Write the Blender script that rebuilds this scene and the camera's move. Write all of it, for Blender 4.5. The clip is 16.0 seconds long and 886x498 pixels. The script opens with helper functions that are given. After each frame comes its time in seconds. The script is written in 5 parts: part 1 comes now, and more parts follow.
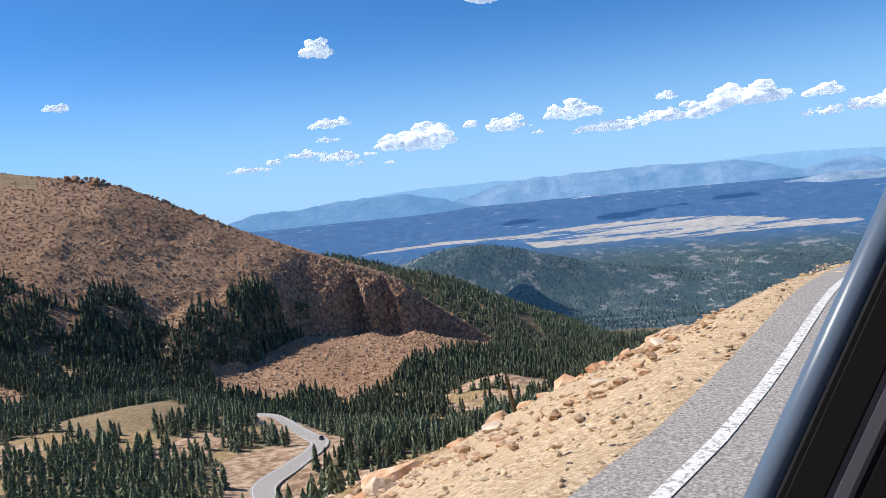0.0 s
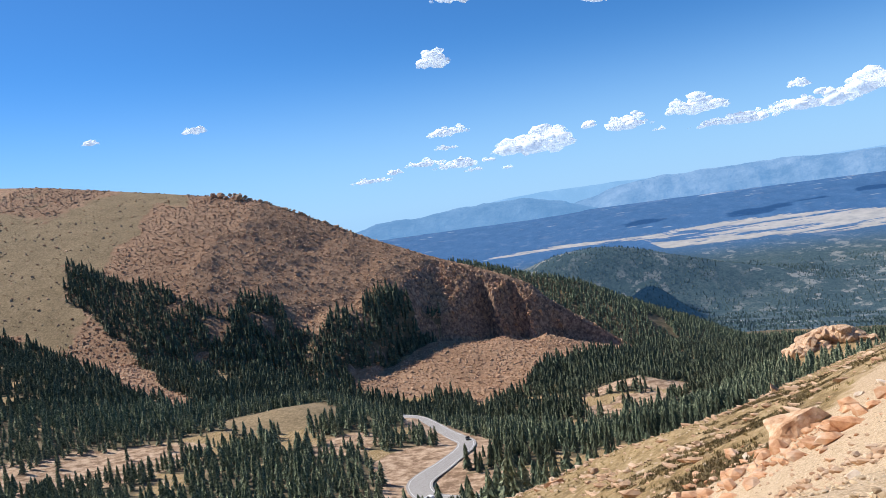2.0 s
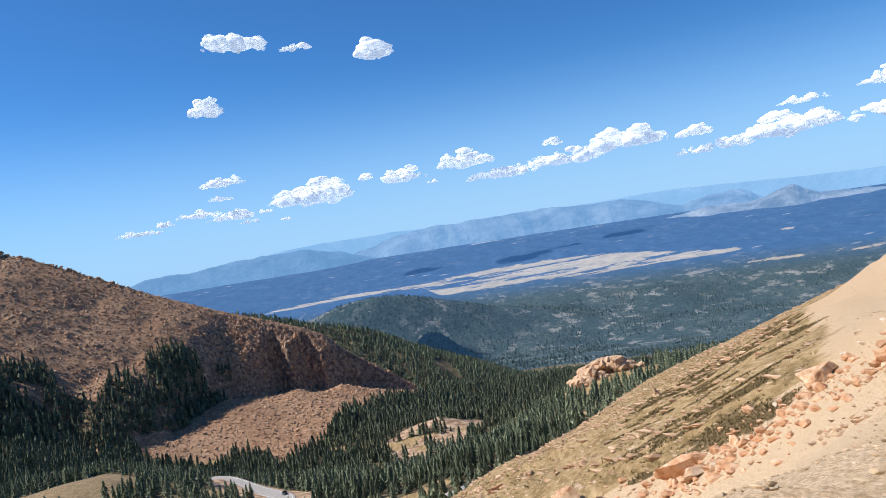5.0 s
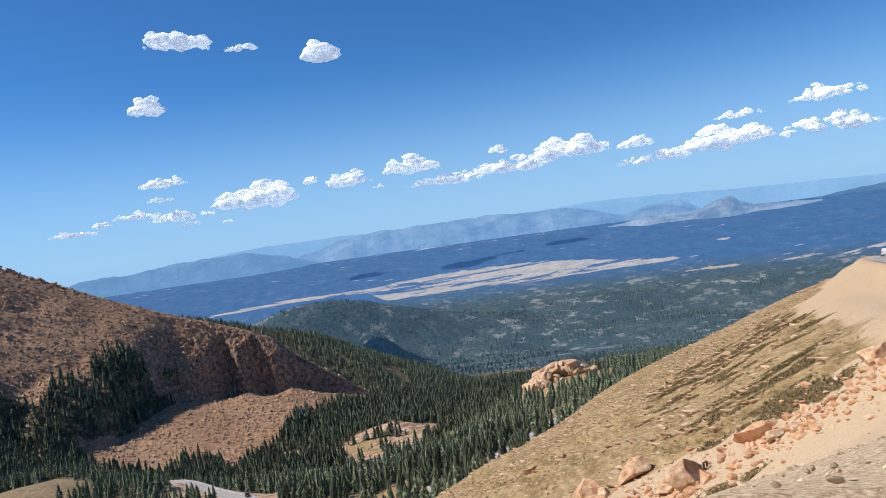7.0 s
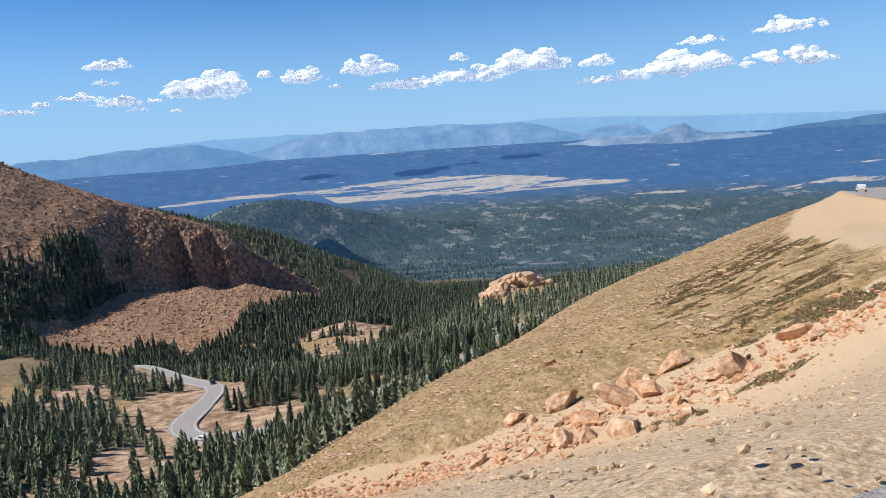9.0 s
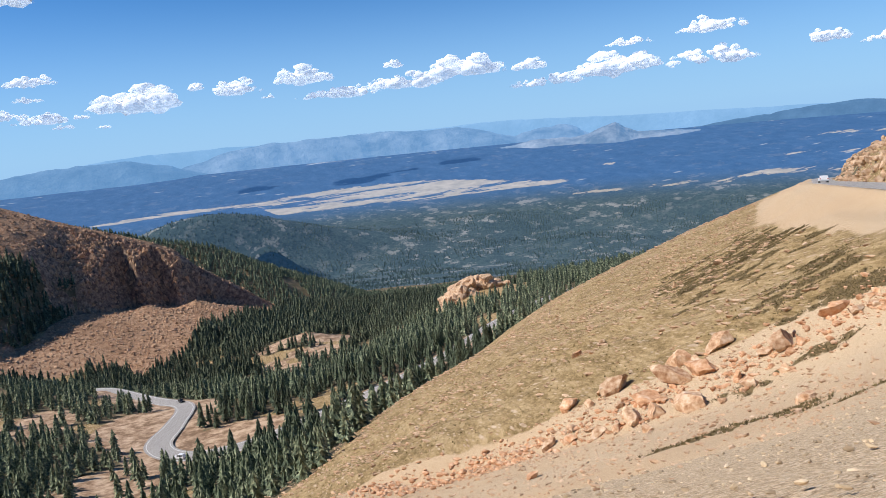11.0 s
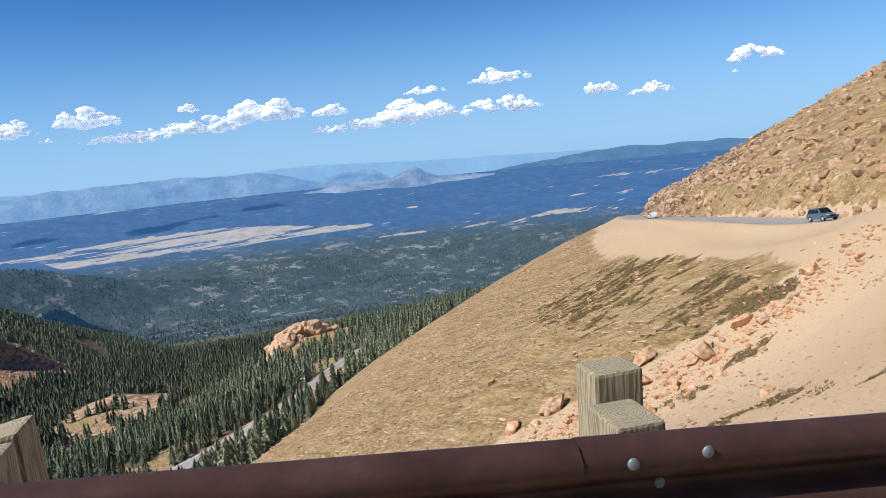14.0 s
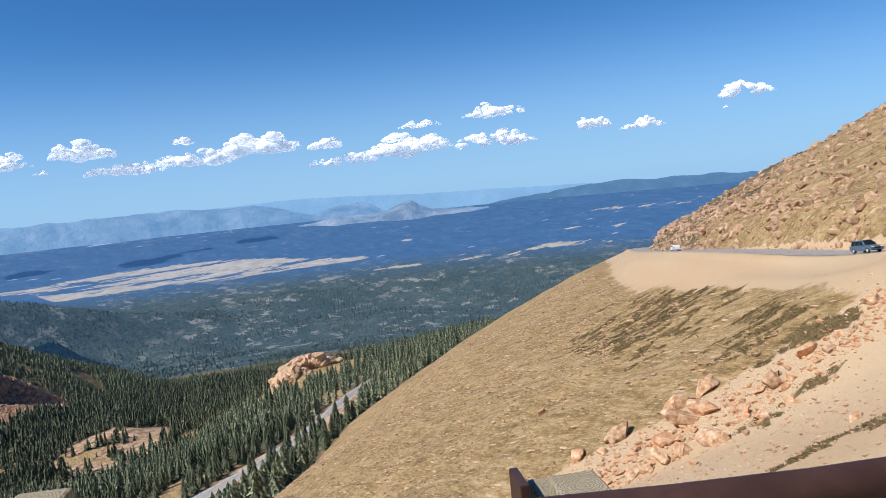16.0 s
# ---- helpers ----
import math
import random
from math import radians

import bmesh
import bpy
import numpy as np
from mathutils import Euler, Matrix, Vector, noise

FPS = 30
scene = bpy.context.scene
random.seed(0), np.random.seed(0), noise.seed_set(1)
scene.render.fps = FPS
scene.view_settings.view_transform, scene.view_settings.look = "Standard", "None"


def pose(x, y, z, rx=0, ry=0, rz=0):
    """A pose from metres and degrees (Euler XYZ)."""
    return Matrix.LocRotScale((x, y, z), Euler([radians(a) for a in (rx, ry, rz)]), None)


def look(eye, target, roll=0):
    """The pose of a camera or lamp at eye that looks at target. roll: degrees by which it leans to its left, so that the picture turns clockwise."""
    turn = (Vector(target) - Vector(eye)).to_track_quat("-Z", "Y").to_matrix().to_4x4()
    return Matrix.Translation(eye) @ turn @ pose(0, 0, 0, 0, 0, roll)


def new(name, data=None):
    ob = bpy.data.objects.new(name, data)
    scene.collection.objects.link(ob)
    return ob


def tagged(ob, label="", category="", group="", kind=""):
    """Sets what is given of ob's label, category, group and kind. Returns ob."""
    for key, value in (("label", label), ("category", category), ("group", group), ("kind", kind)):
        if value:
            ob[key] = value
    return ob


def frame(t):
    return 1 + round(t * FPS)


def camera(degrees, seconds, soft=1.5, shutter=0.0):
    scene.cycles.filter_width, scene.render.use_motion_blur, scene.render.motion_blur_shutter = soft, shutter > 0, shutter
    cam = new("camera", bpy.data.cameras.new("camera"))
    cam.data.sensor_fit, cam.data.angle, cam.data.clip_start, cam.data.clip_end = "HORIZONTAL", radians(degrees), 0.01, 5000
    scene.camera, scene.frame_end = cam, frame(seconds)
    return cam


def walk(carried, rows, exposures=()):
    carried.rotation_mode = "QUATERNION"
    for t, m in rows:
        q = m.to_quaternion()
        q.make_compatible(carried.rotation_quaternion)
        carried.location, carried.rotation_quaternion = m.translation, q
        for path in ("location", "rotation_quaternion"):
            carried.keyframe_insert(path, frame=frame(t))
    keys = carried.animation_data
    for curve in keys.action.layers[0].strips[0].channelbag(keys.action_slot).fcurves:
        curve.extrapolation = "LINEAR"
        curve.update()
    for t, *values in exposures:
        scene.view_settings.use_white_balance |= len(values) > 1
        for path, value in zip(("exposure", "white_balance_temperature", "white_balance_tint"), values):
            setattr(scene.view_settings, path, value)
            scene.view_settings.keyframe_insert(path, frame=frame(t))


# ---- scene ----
cam = camera(60.4, 16.0, soft=0.3)
PATH = [
    (0, (9.99, 4.539, 0.862), (9.823, 6.525, 0.694), -5.8),
    (0.5, (7.979, 2.657, 1.21), (7.686, 4.629, 1.046), -5.36),
    (1, (5.952, 0.777, 1.552), (5.516, 2.723, 1.397), -6.18),
    (1.5, (3.87, -1.091, 1.864), (3.402, 0.848, 1.717), -7.27),
    (2, (1.67, -2.938, 2.096), (1.198, -0.998, 1.978), -8.06),
    (2.5, (-0.688, -4.718, 2.263), (-1.154, -2.776, 2.171), -8.26),
    (3, (-3.04, -6.392, 2.456), (-3.407, -4.427, 2.378), -8.99),
    (3.5, (-5.52, -7.956, 2.658), (-5.663, -5.963, 2.568), -9.55),
    (4, (-8.091, -9.468, 2.875), (-8.15, -7.471, 2.792), -9.31),
    (4.5, (-10.738, -10.935, 3.138), (-10.735, -8.937, 3.066), -9.09),
    (4.7, (-11.797, -11.516, 3.248), (-11.743, -9.518, 3.178), -9.02),
    (6.8, (-23.451, -17.184, 4.436), (-23.203, -15.201, 4.365), -7.94),
    (7, (-24.581, -17.653, 4.557), (-24.316, -15.673, 4.48), -7.88),
    (7.5, (-27.408, -18.772, 4.848), (-27.096, -16.798, 4.752), -7.45),
    (8, (-30.231, -19.813, 5.083), (-29.887, -17.85, 4.921), -6.49),
    (8.5, (-33.061, -20.787, 5.311), (-32.706, -18.844, 4.996), -4.33),
    (8.7, (-34.205, -21.152, 5.411), (-33.846, -19.212, 5.083), -3.92),
    (10.8, (-46.855, -23.892, 6.905), (-46.367, -21.98, 6.578), -5.4),
    (11, (-47.953, -23.926, 6.972), (-47.433, -22.022, 6.647), -5.6),
    (11.5, (-50.696, -23.935, 7.204), (-50.12, -22.045, 6.892), -6.1),
    (12, (-53.427, -23.861, 7.424), (-52.764, -21.999, 7.121), -6.5),
    (12.5, (-56.125, -23.668, 7.651), (-55.375, -21.839, 7.348), -5.9),
    (13, (-58.746, -23.31, 7.938), (-57.92, -21.512, 7.643), -5.4),
    (13.5, (-60.961, -22.778, 8.187), (-60.052, -21.019, 7.904), -5.6),
    (14, (-63.159, -22.072, 8.433), (-62.158, -20.36, 8.173), -5.7),
    (14.5, (-65.278, -21.338, 8.653), (-64.243, -19.64, 8.436), -5.6),
    (15, (-67.279, -20.609, 8.808), (-66.239, -18.912, 8.609), -5.6),
    (15.5, (-69.207, -19.962, 8.976), (-68.171, -18.261, 8.792), -5.7),
    (16, (-71.068, -19.49, 9.118), (-70.039, -17.784, 8.942), -5.5),
]
walk(cam, [(t, look(eye, target, roll)) for t, eye, target, roll in PATH], exposures=[(0.0, 0.13), (4.5, 0.12), (7.0, -0.05), (12.0, -0.03), (16.0, -0.08)])

# ---------------------------------------------------------------- world, sun
SUN_AZ, SUN_EL = radians(-80), radians(45)          # azimuth from +y towards +x
SUN_DIR = Vector((math.sin(SUN_AZ) * math.cos(SUN_EL), math.cos(SUN_AZ) * math.cos(SUN_EL), math.sin(SUN_EL)))
world = bpy.data.worlds.new("sky")
scene.world = world
world.use_nodes = True
wn, wl = world.node_tree.nodes, world.node_tree.links
sky = wn.new("ShaderNodeTexSky")
sky.sky_type, sky.sun_disc = "NISHITA", False
sky.sun_elevation, sky.sun_rotation = SUN_EL, SUN_AZ
sky.altitude, sky.air_density, sky.dust_density, sky.ozone_density = 2500, 1.0, 0.0, 4.0
wn["Background"].inputs["Strength"].default_value = 0.10
tint = wn.new("ShaderNodeMix")
tint.data_type, tint.blend_type = "RGBA", "MULTIPLY"
tint.inputs[0].default_value, tint.inputs[7].default_value = 1.0, (0.41, 0.86, 1.22, 1)
wl.new(sky.outputs[0], tint.inputs[6])
# pale air low over the horizon
low_air = wn.new("ShaderNodeMix")
low_air.data_type = "RGBA"
low_air.inputs[7].default_value = (3.7, 6.1, 9.4, 1)
height_of = wn.new("ShaderNodeSeparateXYZ")
wl.new(wn.new("ShaderNodeTexCoord").outputs["Generated"], height_of.inputs[0])
fade = wn.new("ShaderNodeMapRange")
fade.interpolation_type = "SMOOTHERSTEP"
for k, v in enumerate((-0.05, 0.24, 0.85, 0.0)):
    fade.inputs[k + 1].default_value = v
wl.new(height_of.outputs["Z"], fade.inputs[0])
wl.new(fade.outputs[0], low_air.inputs[0])
wl.new(tint.outputs[2], low_air.inputs[6])
wl.new(low_air.outputs[2], wn["Background"].inputs["Color"])
sun = new("sun", bpy.data.lights.new("sun", "SUN"))
sun.data.energy, sun.data.angle, sun.data.color = 5.15, radians(0.5), (1.0, 0.95, 0.87)
sun.matrix_world = look(SUN_DIR * 100, (0, 0, 0))

# ---------------------------------------------------------------- numbers of the plan
# valley-side edge of the upper road: x, y, z
EDGE = [(300, 60, -44), (265, 130, -40), (248, 180, -37), (232, 215, -34.5), (210, 234, -32), (182, 234, -30), (137, 185, -24.3), (99, 145, -18.0),
        (60, 97, -11.5), (38, 63, -7.9), (31, 47, -6.8), (26, 36, -5.4), (22, 28.5, -3.7), (17.6, 22, -1.85), (13.5, 14.9, -0.92), (9.2, 7.4, -0.65), (4.0, 2.2, 0.2), (-5.9, -5.3, 1.2), (-22.0, -13.9, 3.0),
        (-34.5, -18.6, 3.98), (-48, -21.9, 5.5), (-57, -21.4, 6.2), (-66, -18.65, 7.2), (-73.5, -15.7, 8), (-94, -5.5, 10), (-130, 10, 13)]
# crest of the bald mountain
CREST = [(-1500, 870, 200), (-740, 870, 97), (-582, 870, 68), (-506, 870, 53.5), (-432, 870, 37), (-363, 870, 4.5), (-296, 870, -28), (-229, 870, -56.5),
         (-177, 870, -76), (-138, 870, -91), (-113, 870, -103.5), (-96, 870, -122), (-72, 870, -139.5), (-51, 870, -154), (-16, 870, -181), (60, 870, -235)]
# ribs and bays of its cliffs: x and how far each juts out before the crest
RIBS = [(-260, 90), (-225, 66), (-205, 42), (-170, 8), (-160, 25), (-132, 4), (-122, 19), (-96, 3), (-60, 1), (-40, 1)]
# crest of the wooded spur behind it
SPUR = [(-300, 1300, -100), (-175, 1235, -129), (-134, 1235, -141), (-90, 1235, -154), (-53, 1235, -183), (-16, 1235, -216), (20, 1235, -243), (69, 1235, -277), (110, 1180, -310)]
# spot heights of the valley floor
VALLEY_SPOTS = [(-30, 340, -113), (-32, 400, -131), (-35, 440, -144), (-35, 482, -154), (-36, 525, -156), (0, 560, -155), (30, 480, -147), (-130, 520, -158), (-180, 520, -155),
                (-150, 460, -140), (-125, 392, -112), (-190, 430, -109), (-215, 370, -107), (-257, 306, -98), (-73, 330, -107), (-67, 250, -102), (-20, 262, -97), (52, 290, -86),
                (95, 470, -108)]
OUTER_SPOTS = [(40, 592, -161), (-2, 596, -150), (-240, 615, -152), (-200, 602, -166), (-140, 600, -168), (-200, 760, -142), (-165, 800, -153), (-142, 800, -148), (-118, 812, -163),
               (-98, 815, -155), (-68, 815, -167), (-45, 790, -170), (60, 640, -168), (-20, 840, -180), (-30, 680, -172), (-400, 300, -75), (-600, 500, -60), (-350, 520, -110),
               (150, 700, -178), (300, 500, -120), (100, 1000, -215), (-200, 150, -80), (-450, 100, -50), (400, 900, -230), (700, 600, -200), (-100, 1150, -235), (400, 300, -90),
               (-150, 200, -92)]
SPOTS = VALLEY_SPOTS + OUTER_SPOTS
# lower road through the trees
LOWROAD = [(-150, 420), (-125, 396), (-103, 368), (-86, 342), (-79, 318), (-82, 292), (-86, 268), (-76, 250), (-55, 246), (-28, 254), (10, 268), (44, 286), (62, 307), (79, 326), (100, 346), (135, 366)]


def dense(points, step):
    out, p = [], np.array(points, float)
    for a, b in zip(p[:-1], p[1:]):
        k = max(1, int(np.linalg.norm(b - a) / step))
        out += [a + (b - a) * i / k for i in range(k)]
    return np.array(out + [p[-1]])


def hashed(ix, iy, seed):
    n = (ix.astype(np.int64) * 374761393 + iy.astype(np.int64) * 668265263 + seed * 1442695041) & 0x7FFFFFFF
    n = ((n ^ (n >> 13)) * 1274126177) & 0x7FFFFFFF
    return ((n ^ (n >> 16)) & 0xFFFF) / 65535.0


def value_noise(x, y, seed=0):
    x, y = np.asarray(x, float), np.asarray(y, float)
    ix, iy = np.floor(x), np.floor(y)
    u, v = x - ix, y - iy
    u, v = u * u * (3 - 2 * u), v * v * (3 - 2 * v)
    a, b, c, d = hashed(ix, iy, seed), hashed(ix + 1, iy, seed), hashed(ix, iy + 1, seed), hashed(ix + 1, iy + 1, seed)
    return (a + (b - a) * u) * (1 - v) + (c + (d - c) * u) * v


def fbm(x, y, size, octaves=4, seed=0):
    """Fractal noise from -1 to 1 whose largest lumps are size metres wide."""
    total, amp, norm = 0, 1.0, 0
    for k in range(octaves):
        total = total + amp * (2 * value_noise(np.asarray(x) / size, np.asarray(y) / size, seed + k) - 1)
        norm, amp, size = norm + amp, amp * 0.5, size * 0.5
    return total / norm


def step01(v, a, b):
    u = np.clip((np.asarray(v, float) - a) / (b - a), 0, 1)
    return u * u * (3 - 2 * u)


def rounded(points, k=8):
    """A smooth line through points."""
    p = np.array(points, float)
    p = np.concatenate([[2 * p[0] - p[1]], p, [2 * p[-1] - p[-2]]])
    u = (np.arange(k) / k)[:, None]
    out = [0.5 * (2 * b + (c - a) * u + (2 * a - 5 * b + 4 * c - d) * u ** 2 + (3 * b - a - 3 * c + d) * u ** 3) for a, b, c, d in zip(p[:-3], p[1:-2], p[2:-1], p[3:])]
    return np.concatenate(out + [p[-2:-1]])


EDGE_D = dense(rounded(EDGE), 1.5)
EAST = np.clip((EDGE_D[:, 0] - 5) / 50, 0, 1)
EDGE_A, EDGE_B = 0.50 - 0.11 * EAST + 0.35 * np.clip((-52 - EDGE_D[:, 0]) / 25, 0, 1), 0.0012 * EAST
SPUR_D = dense(SPUR, 12)
LOW_D = dense(rounded(LOWROAD), 4)


def chunked(f, x, y, n=20000):
    x, y = np.broadcast_arrays(np.asarray(x, float), np.asarray(y, float))
    xf, yf = x.ravel(), y.ravel()
    out = np.concatenate([f(xf[i:i + n], yf[i:i + n]) for i in range(0, max(len(xf), 1), n)])
    return out.reshape(x.shape + out.shape[1:])


# hollows and swells of the hillside under the road: x, y, metres up or down
SWELLS = [(36, 71, -0.9), (49, 98, -3.8), (8, 24, -1.5), (10, 30, 0.2), (4, 25, -0.9), (11, 38, 2.1), (8, 38, 1.4), (25, 70, -1.6), (1, 27, -0.9), (-9, 15, -0.8), (15, 56, 1.8), (45, 110, -4.3),
          (-20, 9, 0.2), (22, 83, -0.9), (8, 57, 2.6), (4, 50, 2.3), (-8, 32, -0.7), (-5, 40, 1.0), (0, 63, 2.8), (5, 80, 1.2), (-5, 60, 3.5), (-12, 35, -0.4), (-16, 43, 1.2), (-7, 71, 3.9),
          (-22, 42, 0.3), (-36, 62, 3.5), (-30, 100, 5.5), (-8, 118, 4.0), (-44, 84, 5.0), (14, 122, 1.5), (-4, 92, 2.0), (-13, 78, 4.2), (-20, 87, 3.9)]


def swell(x, y):
    p = np.array(SWELLS, float)
    d2 = (x[:, None] - p[:, 0]) ** 2 + (y[:, None] - p[:, 1]) ** 2
    w = np.exp(-d2 / 60.0) + 0.08 * np.exp(-d2 / 800.0)
    # the hillside rounds off towards the valley
    brow = 4.2 * np.clip((y - 68) / 46, 0, 1) * (1 - step01(x, 12, 44))
    return (w * p[:, 2]).sum(-1) / (w.sum(-1) + 0.01) - brow


def near_slope(x, y):
    """Embankment and hillside that fall away from the upper road's edge."""
    d = np.sqrt((x[:, None] - EDGE_D[:, 0]) ** 2 + (y[:, None] - EDGE_D[:, 1]) ** 2)
    return (EDGE_D[:, 2] - EDGE_A * d - EDGE_B * d * d - 2.6 * (1 - EAST) * step01(d, 7, 24)).max(-1) + swell(x, y) * step01(d.min(-1), 3, 9)


def road_side(x, y):
    """Signed distance to the upper road's valley-side edge (positive towards the valley) and the edge's height there."""
    d2 = (x[:, None] - EDGE_D[:, 0]) ** 2 + (y[:, None] - EDGE_D[:, 1]) ** 2
    i = np.clip(d2.argmin(-1), 0, len(EDGE_D) - 2)
    a, b = EDGE_D[i], EDGE_D[i + 1]
    t = b - a
    length = np.hypot(t[:, 0], t[:, 1])
    cross = (t[:, 0] * (y - a[:, 1]) - t[:, 1] * (x - a[:, 0])) / length
    along = np.clip((t[:, 0] * (x - a[:, 0]) + t[:, 1] * (y - a[:, 1])) / length ** 2, 0, 1)
    return np.stack([-np.sign(cross) * np.sqrt(d2.min(-1)), a[:, 2] + along * t[:, 2]], -1)


def crest_slope(x, y):
    """The bald mountain, with cliffs in three bays along its lower shoulder."""
    cx, cy, cz = np.array(CREST, float).T
    top, s = np.interp(x, cx, cz), np.interp(x, cx, cy) - y
    cliff = step01(x, -245, -205)
    s = s + (cliff * 5.5 * fbm(x, y * 0.35, 22, 4, 34) + cliff * 2.2 * fbm(x, y, 7, 2, 36)) * step01(s, 4, 16)
    jut = np.interp(x - cliff * np.clip(0.45 * (s - 12), -6, 16), *np.array(RIBS, float).T)
    front = np.minimum(s, jut)
    fall = np.where(s > 0, (0.34 + 0.55 * cliff) * front + 0.0005 * front ** 2 * (1 - cliff), -0.45 * s)
    beyond = np.maximum(s - jut, 0)
    fall = fall + np.where(s > 0, beyond * (0.46 + 3.0 * cliff) + 0.0003 * beyond ** 2 * (1 - cliff), 0)
    h = top - fall
    rugged = (0.3 + 0.7 * step01(x + 0.5 * (y - 800), -560, -430)) * step01(np.abs(s), 3, 50)
    h = h + rugged * (1 - 0.6 * cliff) * (6 * fbm(x, y, 110, 4, 9) + 3.5 * fbm(x, y, 26, 4, 11) + 1.8 * fbm(x, y, 11, 2, 12))
    # broken dark rock below the tree line
    return h + 11 * (np.abs(fbm(x, y * 0.45, 46, 4, 31)) * 2 - 0.8) * step01(x, -420, -330) * step01(-h, 78, 108) * (1 - step01(x, -230, -205))


def spur_slope(x, y):
    d = np.sqrt((x[:, None] - SPUR_D[:, 0]) ** 2 + (y[:, None] - SPUR_D[:, 1]) ** 2)
    return (SPUR_D[:, 2] - 0.5 * d).max(-1)


def spline_weights(p):
    p = np.array(p, float)
    d = np.sqrt(((p[:, None, :2] - p[None, :, :2]) ** 2).sum(-1))
    n = len(p)
    m = np.zeros((n + 3, n + 3))
    m[:n, :n] = d
    m[:n, n], m[:n, n + 1:] = 1, p[:, :2] / 500
    m[n, :n], m[n + 1:, :n] = 1, p[:, :2].T / 500
    return np.linalg.solve(m, np.concatenate([p[:, 2], [0, 0, 0]]))


SPOT_W, SPOT_P = spline_weights(SPOTS), np.array(SPOTS, float)


def valley(x, y):
    d = np.sqrt((x[:, None] - SPOT_P[:, 0]) ** 2 + (y[:, None] - SPOT_P[:, 1]) ** 2)
    n = len(SPOT_P)
    return d @ SPOT_W[:n] + SPOT_W[n] + SPOT_W[n + 1] * x / 500 + SPOT_W[n + 2] * y / 500


FAR_R = [0, 900, 1300, 1800, 2300, 2700, 3000, 3300, 3800, 4200, 4400, 4600, 5200]
FAR_Z = [-190, -215, -300, -375, -425, -390, -335, -290, -215, -165, -145, -165, -330]


def smax(a, b, k):
    h = np.clip(0.5 + 0.5 * (a - b) / k, 0, 1)
    return b * (1 - h) + a * h + k * h * (1 - h)


def bump(x, y, cx, cy, rx, ry, h, turn=0.0):
    c, s = math.cos(turn), math.sin(turn)
    u, v = ((x - cx) * c + (y - cy) * s) / rx, (-(x - cx) * s + (y - cy) * c) / ry
    return h * np.exp(-(u * u + v * v))


def height(x, y):
    """The height of the ground."""
    x, y = np.broadcast_arrays(np.asarray(x, float), np.asarray(y, float))
    r = np.hypot(x + 30, y + 12)
    far = np.interp(r, FAR_R, FAR_Z)
    far = far + 45 * step01(r, 1000, 1700) * (1 - step01(r, 2600, 3000)) * fbm(x, y, 700, 4, 21)
    far = far + bump(x, y, -150, 2560, 480, 150, 180) + bump(x, y, 45, 2230, 95, 60, 92)
    val = chunked(valley, x, y) + 3.5 * fbm(x, y, 90, 3, 5) + bump(x, y, -198, 385, 34, 30, 7)
    z = val * (1 - step01(r, 850, 1150)) + far * step01(r, 850, 1150)
    z = np.where(y < -60, -100, z)
    z = smax(chunked(spur_slope, x, y) + 6 * fbm(x, y, 90, 4, 13), z, 14)
    z = smax(chunked(crest_slope, x, y), z, 3)
    side = chunked(road_side, x, y)
    n, ez = side[..., 0], side[..., 1]
    slope = chunked(near_slope, x, y)
    rough = step01(n, 1.5, 12)
    slope = slope + rough * 0.5 * fbm(x, y, 40, 2, 4) + step01(n, 9, 26) * 0.5 * fbm(x, y, 9, 4, 3) + step01(n, 0.5, 4) * 0.05 * fbm(x, y, 2.4, 2, 6)
    slope = slope + 0.5 * np.exp(-((n - 0.9) / 0.8) ** 2) * step01(x, 24, 34)
    up = ez - 0.22 * step01(-n, 0.5, 2.5) * (1 - step01(-n, 8.5, 10)) + 4.2 * step01(-n, 9.8, 14) + 0.545 * np.maximum(-n - 9.6, 0) + step01(-n, 9, 14) * 1.5 * fbm(x, y, 10, 4, 7)
    up = np.minimum(up, 140)
    near = np.where(n > 0, slope, up)
    return smax(near, z, 6)


# ---------------------------------------------------------------- materials
def material(name):
    m = bpy.data.materials.new(name)
    m.use_nodes = True
    return m, m.node_tree.nodes, m.node_tree.links


def plain(name, color, rough=0.8, metal=0.0, spread=0.25, size=3.0, bump_size=0.0, bump_strength=0.3):
    m, n, l = material(name)
    b = n["Principled BSDF"]
    b.inputs["Roughness"].default_value, b.inputs["Metallic"].default_value = rough, metal
    tc, t, r = n.new("ShaderNodeTexCoord"), n.new("ShaderNodeTexNoise"), n.new("ShaderNodeValToRGB")
    t.inputs["Scale"].default_value, t.inputs["Detail"].default_value = size, 6
    l.new(tc.outputs["Object"], t.inputs["Vector"])
    r.color_ramp.elements[0].position, r.color_ramp.elements[1].position = 0.3, 0.7
    r.color_ramp.elements[0].color = (*[c * (1 - spread) for c in color], 1)
    r.color_ramp.elements[1].color = (*[min(1, c * (1 + spread)) for c in color], 1)
    l.new(t.outputs["Fac"], r.inputs["Fac"])
    l.new(r.outputs["Color"], b.inputs["Base Color"])
    if bump_size:
        t2, bp = n.new("ShaderNodeTexNoise"), n.new("ShaderNodeBump")
        t2.inputs["Scale"].default_value, t2.inputs["Detail"].default_value = bump_size, 4
        l.new(tc.outputs["Object"], t2.inputs["Vector"])
        l.new(t2.outputs["Fac"], bp.inputs["Height"])
        bp.inputs["Strength"].default_value = bump_strength
        l.new(bp.outputs["Normal"], b.inputs["Normal"])
    return m


